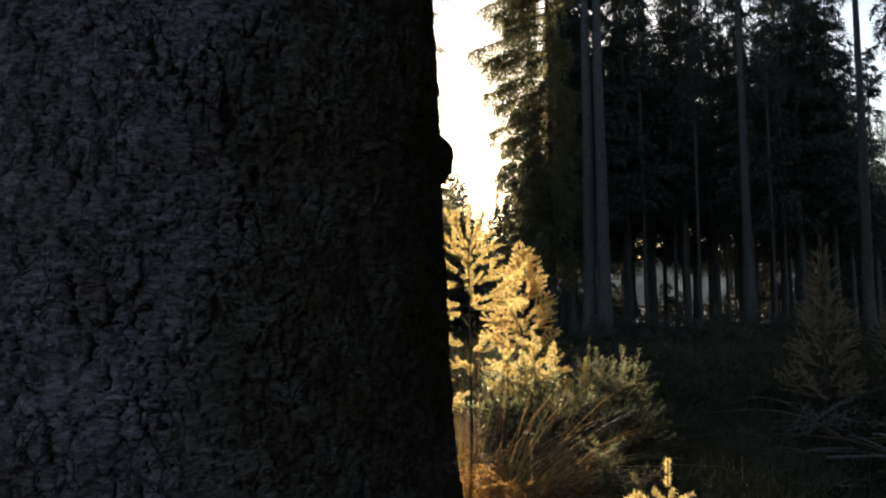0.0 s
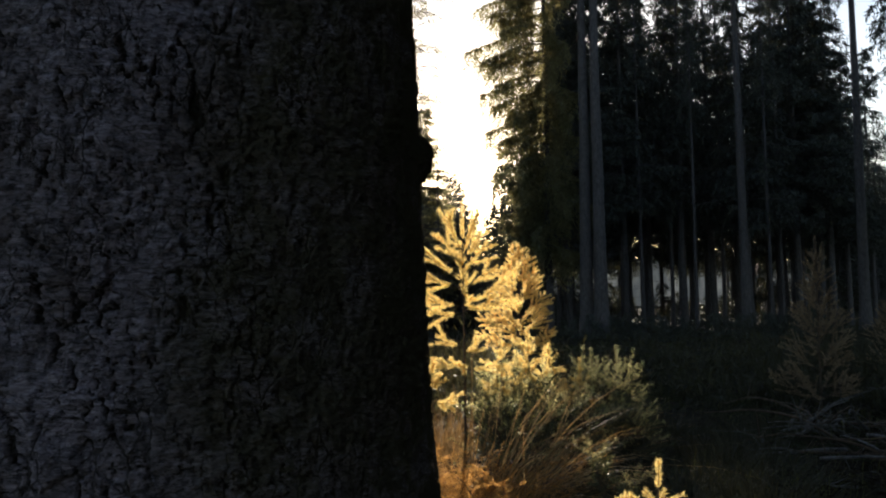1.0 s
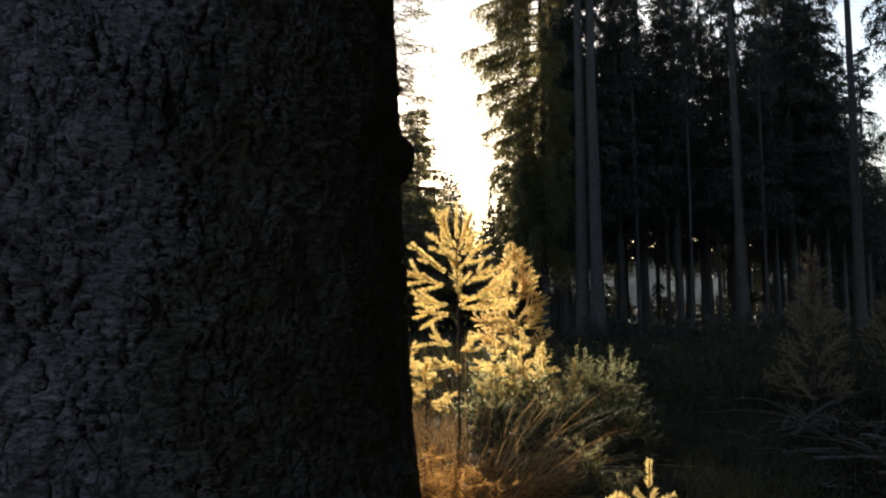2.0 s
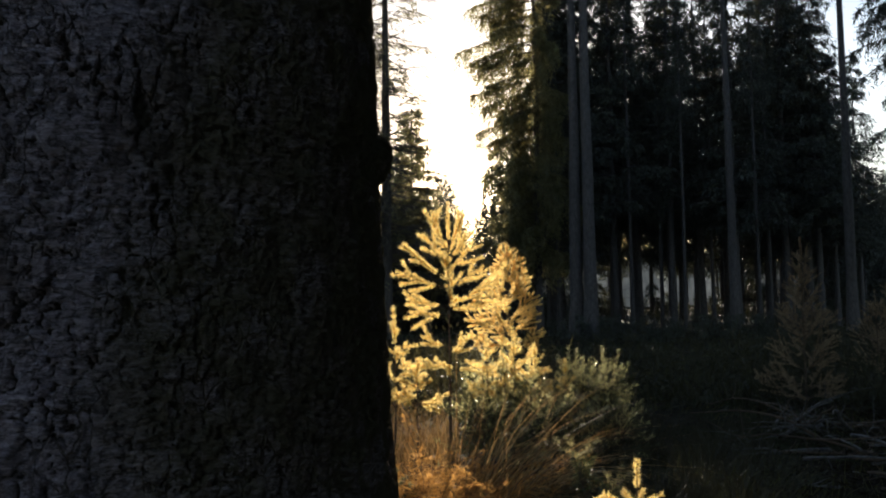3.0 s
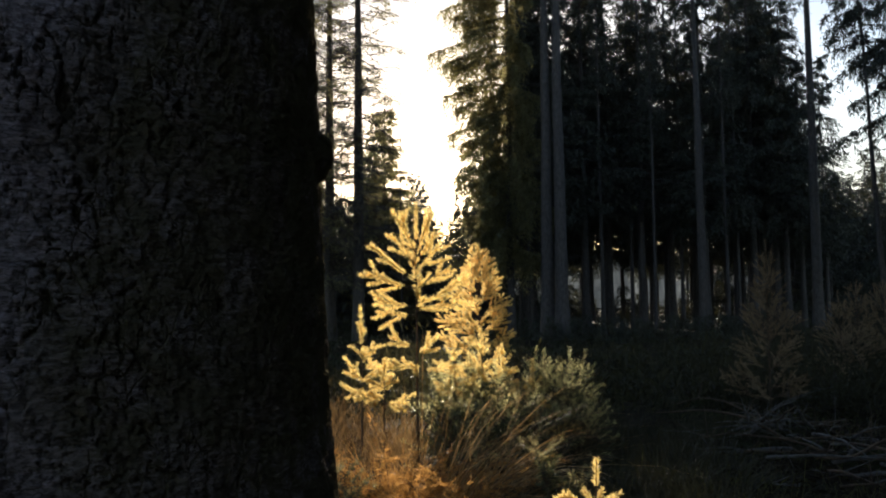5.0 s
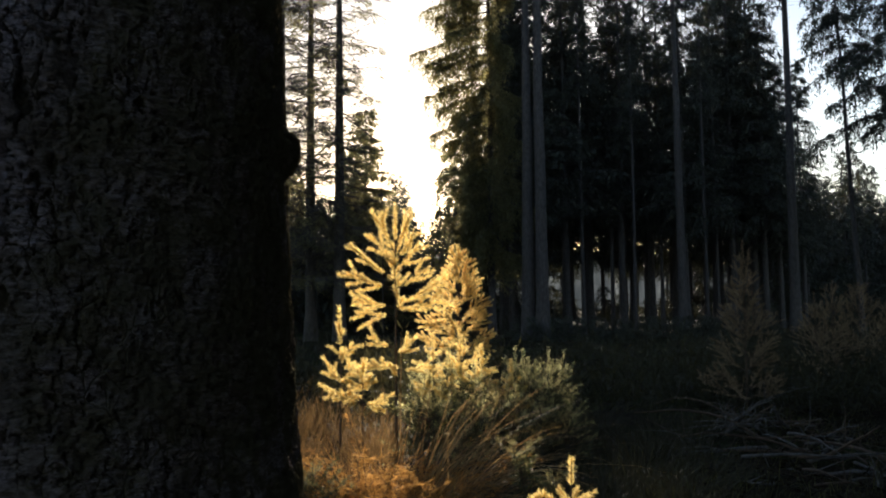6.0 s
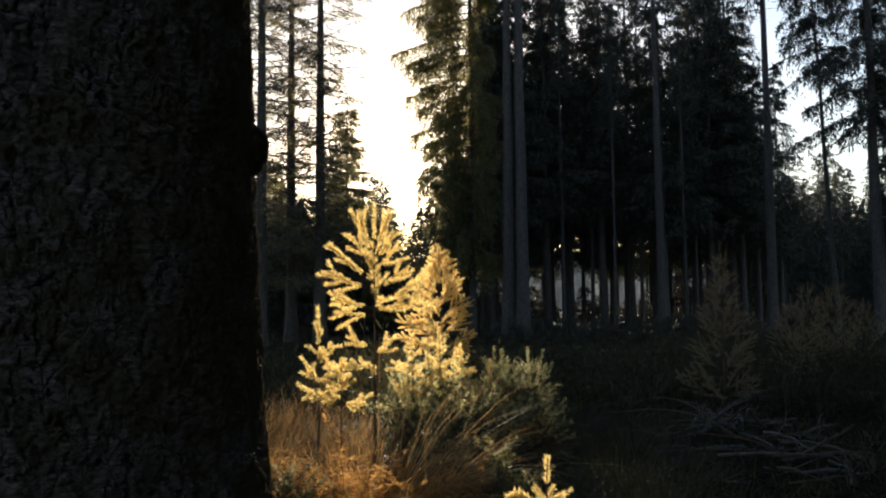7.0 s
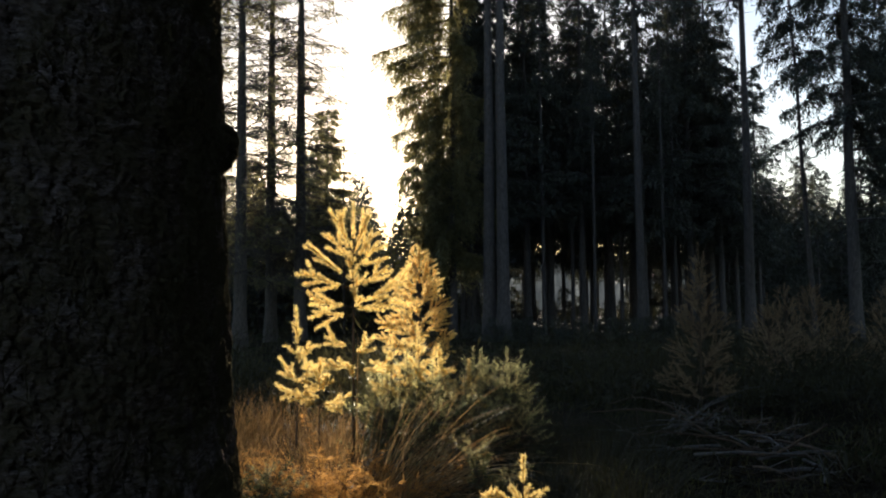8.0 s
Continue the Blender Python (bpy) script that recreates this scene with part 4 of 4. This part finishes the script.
def undergrowth():
    rng = np.random.default_rng(71)
    # brown tussocks bent over to the right
    for i, (x, y, n, h, bx) in enumerate(((0.50, 6.5, 110, 1.70, 0.95), (0.50, 6.1, 90, 1.50, 1.10), (0.30, 6.6, 80, 1.45, 0.35), (0.85, 6.7, 70, 1.35, 1.0), (0.65, 5.6, 40, 1.05, 1.0))):
        tuft("grass_tussock", x, y, 80 + i, n, h, (bx, -0.1), GRASS_PALE if i in (0, 3) else GRASS_DRY, "tall brown grass tussock bent over by its weight", radius=0.16, sag=0.52, width=0.0065, up=1.2, apart=True)
    for i in range(38):
        x, y = rng.uniform(-1.7, 0.1), rng.uniform(7.0, 10.0)
        tuft("dry_grass", x, y, 90 + i, 110, rng.uniform(0.6, 0.95), (rng.uniform(-0.3, 0.3), 0), GRASS_DRY, "rusty dry grass tuft lit from behind", radius=0.25, width=0.0045)
    for x, y, s, n, z in ((0.26, 5.8, 1, 50, 0.95), (0.04, 5.9, 2, 36, 0.88), (0.36, 6.0, 3, 28, 0.80), (-0.10, 6.6, 4, 22, 0.80), (0.15, 5.3, 5, 30, 0.64)):
        bracken(x, y, s, n, z)
    for i, (x, y, h) in enumerate(((0.30, 5.6, 0.62), (0.10, 5.5, 0.58), (0.45, 5.8, 0.66), (0.20, 6.0, 0.78), (-0.05, 5.8, 0.66), (0.36, 5.3, 0.48), (0.02, 6.3, 0.76))):
        tuft("rusty_grass", x, y, 240 + i, 190, h, (rng.uniform(-0.15, 0.2), 0), BRACKEN, "rusty orange clump of dead grass", radius=0.24, sag=0.6, width=0.0042)
    for i in range(26):
        x, y = (rng.uniform(-0.75, 0.0), rng.uniform(5.0, 6.6)) if i % 2 else (rng.uniform(0.55, 1.15), rng.uniform(5.2, 6.3))
        tuft("dull_grass", x, y, 140 + i, 90, rng.uniform(0.30, 0.52), (rng.uniform(-0.2, 0.4), 0), FLOOR_GRASS, "dull green-brown grass tuft in the shade", radius=0.2, width=0.006)
    # near-black blades put shade into the colour where sun reaches the floor
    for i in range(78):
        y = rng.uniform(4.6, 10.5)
        tuft("shade_black_grass", rng.uniform(0.20, 0.42) * y, y, 180 + i, 80, rng.uniform(0.32, 0.60), (rng.uniform(-0.3, 0.3), 0), HEATH, "grass clump coloured near-black in place of shade", radius=0.24, width=0.006)
    # short grass and moss tips over the whole near floor
    count = 48000
    y = 2.0 + 28 * rng.random(count) ** 1.7
    x = (rng.random(count) - 0.38) * (2.0 + 1.5 * y)
    base = np.column_stack([x, y, ground_z(x, y) - 0.02])
    way = unit(rng.normal(size=(count, 3)) * 0.45 + np.array([0.1, 0, 1.0]))
    length = rng.uniform(0.10, 0.42, count)
    keep = rng.random(count) < np.clip(0.5 + 0.6 * np.sin(x * 1.1 + 2) * np.sin(y * 0.8), 0.08, 1)
    v, f = grass_blades(rng, base[keep], way[keep], length[keep], rng.uniform(0.004, 0.009, keep.sum()), rng.uniform(0.2, 0.9, keep.sum()), 2)
    tagged(part("short_grass", (v, f), FLOOR_GRASS), "thin brown grass scattered over the forest floor", "grass", kind="stuff")
    # fallen needles, bark bits and leaves that roughen the floor
    count = 15000
    y = 3.2 + 10 * rng.random(count)
    x = (0.40 + 0.36 * rng.random(count)) * y
    w = unit(rng.normal(size=(count, 3)) * np.array([1, 1, 0.35]))
    base = np.column_stack([x, y, ground_z(x, y) + 0.004 + 0.02 * rng.random(count)])
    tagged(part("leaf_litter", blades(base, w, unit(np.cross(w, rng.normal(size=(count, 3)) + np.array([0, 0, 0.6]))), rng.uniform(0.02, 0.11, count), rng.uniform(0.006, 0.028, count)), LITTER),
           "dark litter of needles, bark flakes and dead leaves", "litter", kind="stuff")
    # low dark shrubs on the clearing
    pieces = []
    for _ in range(1000):
        cy = rng.uniform(6.5, 58) if rng.random() < 0.6 else rng.uniform(9, 22)
        cx = rng.uniform(-0.42, 0.85) * cy + 1.0
        if (-1.5 < cx < 1.5 and cy < 10.5) or (cy < 11.5 and 0.12 < cx / cy < 0.66):
            continue
        n = 90 if cy < 26 else 40
        r, hgt = rng.uniform(0.25, 0.65), rng.uniform(0.25, 0.75) * (1 + max(0, cy - 25) / 30)
        b = rng.normal(size=(n, 3)) * np.array([r, r, 0.0]) * 0.6
        b[:, 2] = np.abs(rng.normal(size=n)) * hgt * 0.5
        b += np.array([cx, cy, float(ground_z(cx, cy))])
        w = unit(rng.normal(size=(n, 3)) * 0.6 + np.array([0, 0, 0.8]))
        pieces.append(blades(b, w, unit(np.cross(w, rng.normal(size=(n, 3)))), rng.uniform(0.08, 0.32, n), rng.uniform(0.014, 0.040, n)))
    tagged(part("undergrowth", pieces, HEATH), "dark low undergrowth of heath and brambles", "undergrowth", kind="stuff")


undergrowth()


# ---- brash on the ground ----
def fallen_branch(x, y, seed, length, turn, lift, mat=None):
    rng = np.random.default_rng(seed)
    ob = empty("fallen_branch", x, y, "grey dead branch lying in the brash", "branch", "brash", 0.0)
    a = radians(turn)
    way = np.array([math.cos(a), math.sin(a), lift])
    p = bent(rng, (0, 0, 0.015), way, length, -lift * 1.5, 7, 0.09)
    p[:, 2] = np.maximum(p[:, 2], 0.012)
    wood = [tube(p, np.linspace(0.019, 0.005, len(p)) * rng.uniform(0.5, 1.5), 6)]
    for _ in range(rng.integers(2, 6)):
        i = rng.integers(1, len(p) - 1)
        d = unit(p[i + 1] - p[i] + rng.normal(size=3) * 0.6 + np.array([0, 0, 0.15]))
        q = bent(rng, p[i], d, length * rng.uniform(0.15, 0.4), 0, 4, 0.1)
        q[:, 2] = np.maximum(q[:, 2], 0.008)
        wood.append(tube(q, np.linspace(0.007, 0.002, len(q)), 4))
    part("wood", wood, mat or BARK_DEAD, ob, "", True)


def brash():
    rng = np.random.default_rng(91)
    for i in range(52):
        heap = i % 2
        y = rng.normal(9.4, 0.9) if heap else rng.uniform(6.6, 11.0)
        x = max(0.38 * y, 0.46 * y + rng.normal() * 0.6) if heap else rng.uniform(0.40, 0.68) * y
        long = rng.uniform(0.4, 1.5)
        x = max(x, 0.36 * y + 0.75 * long)
        fallen_branch(x, y, 300 + i, long, rng.uniform(0, 360), rng.uniform(0.0, 0.65) if heap else rng.uniform(0.0, 0.22), BARK_DEAD if i % 3 else BARK_TWIG)


brash()
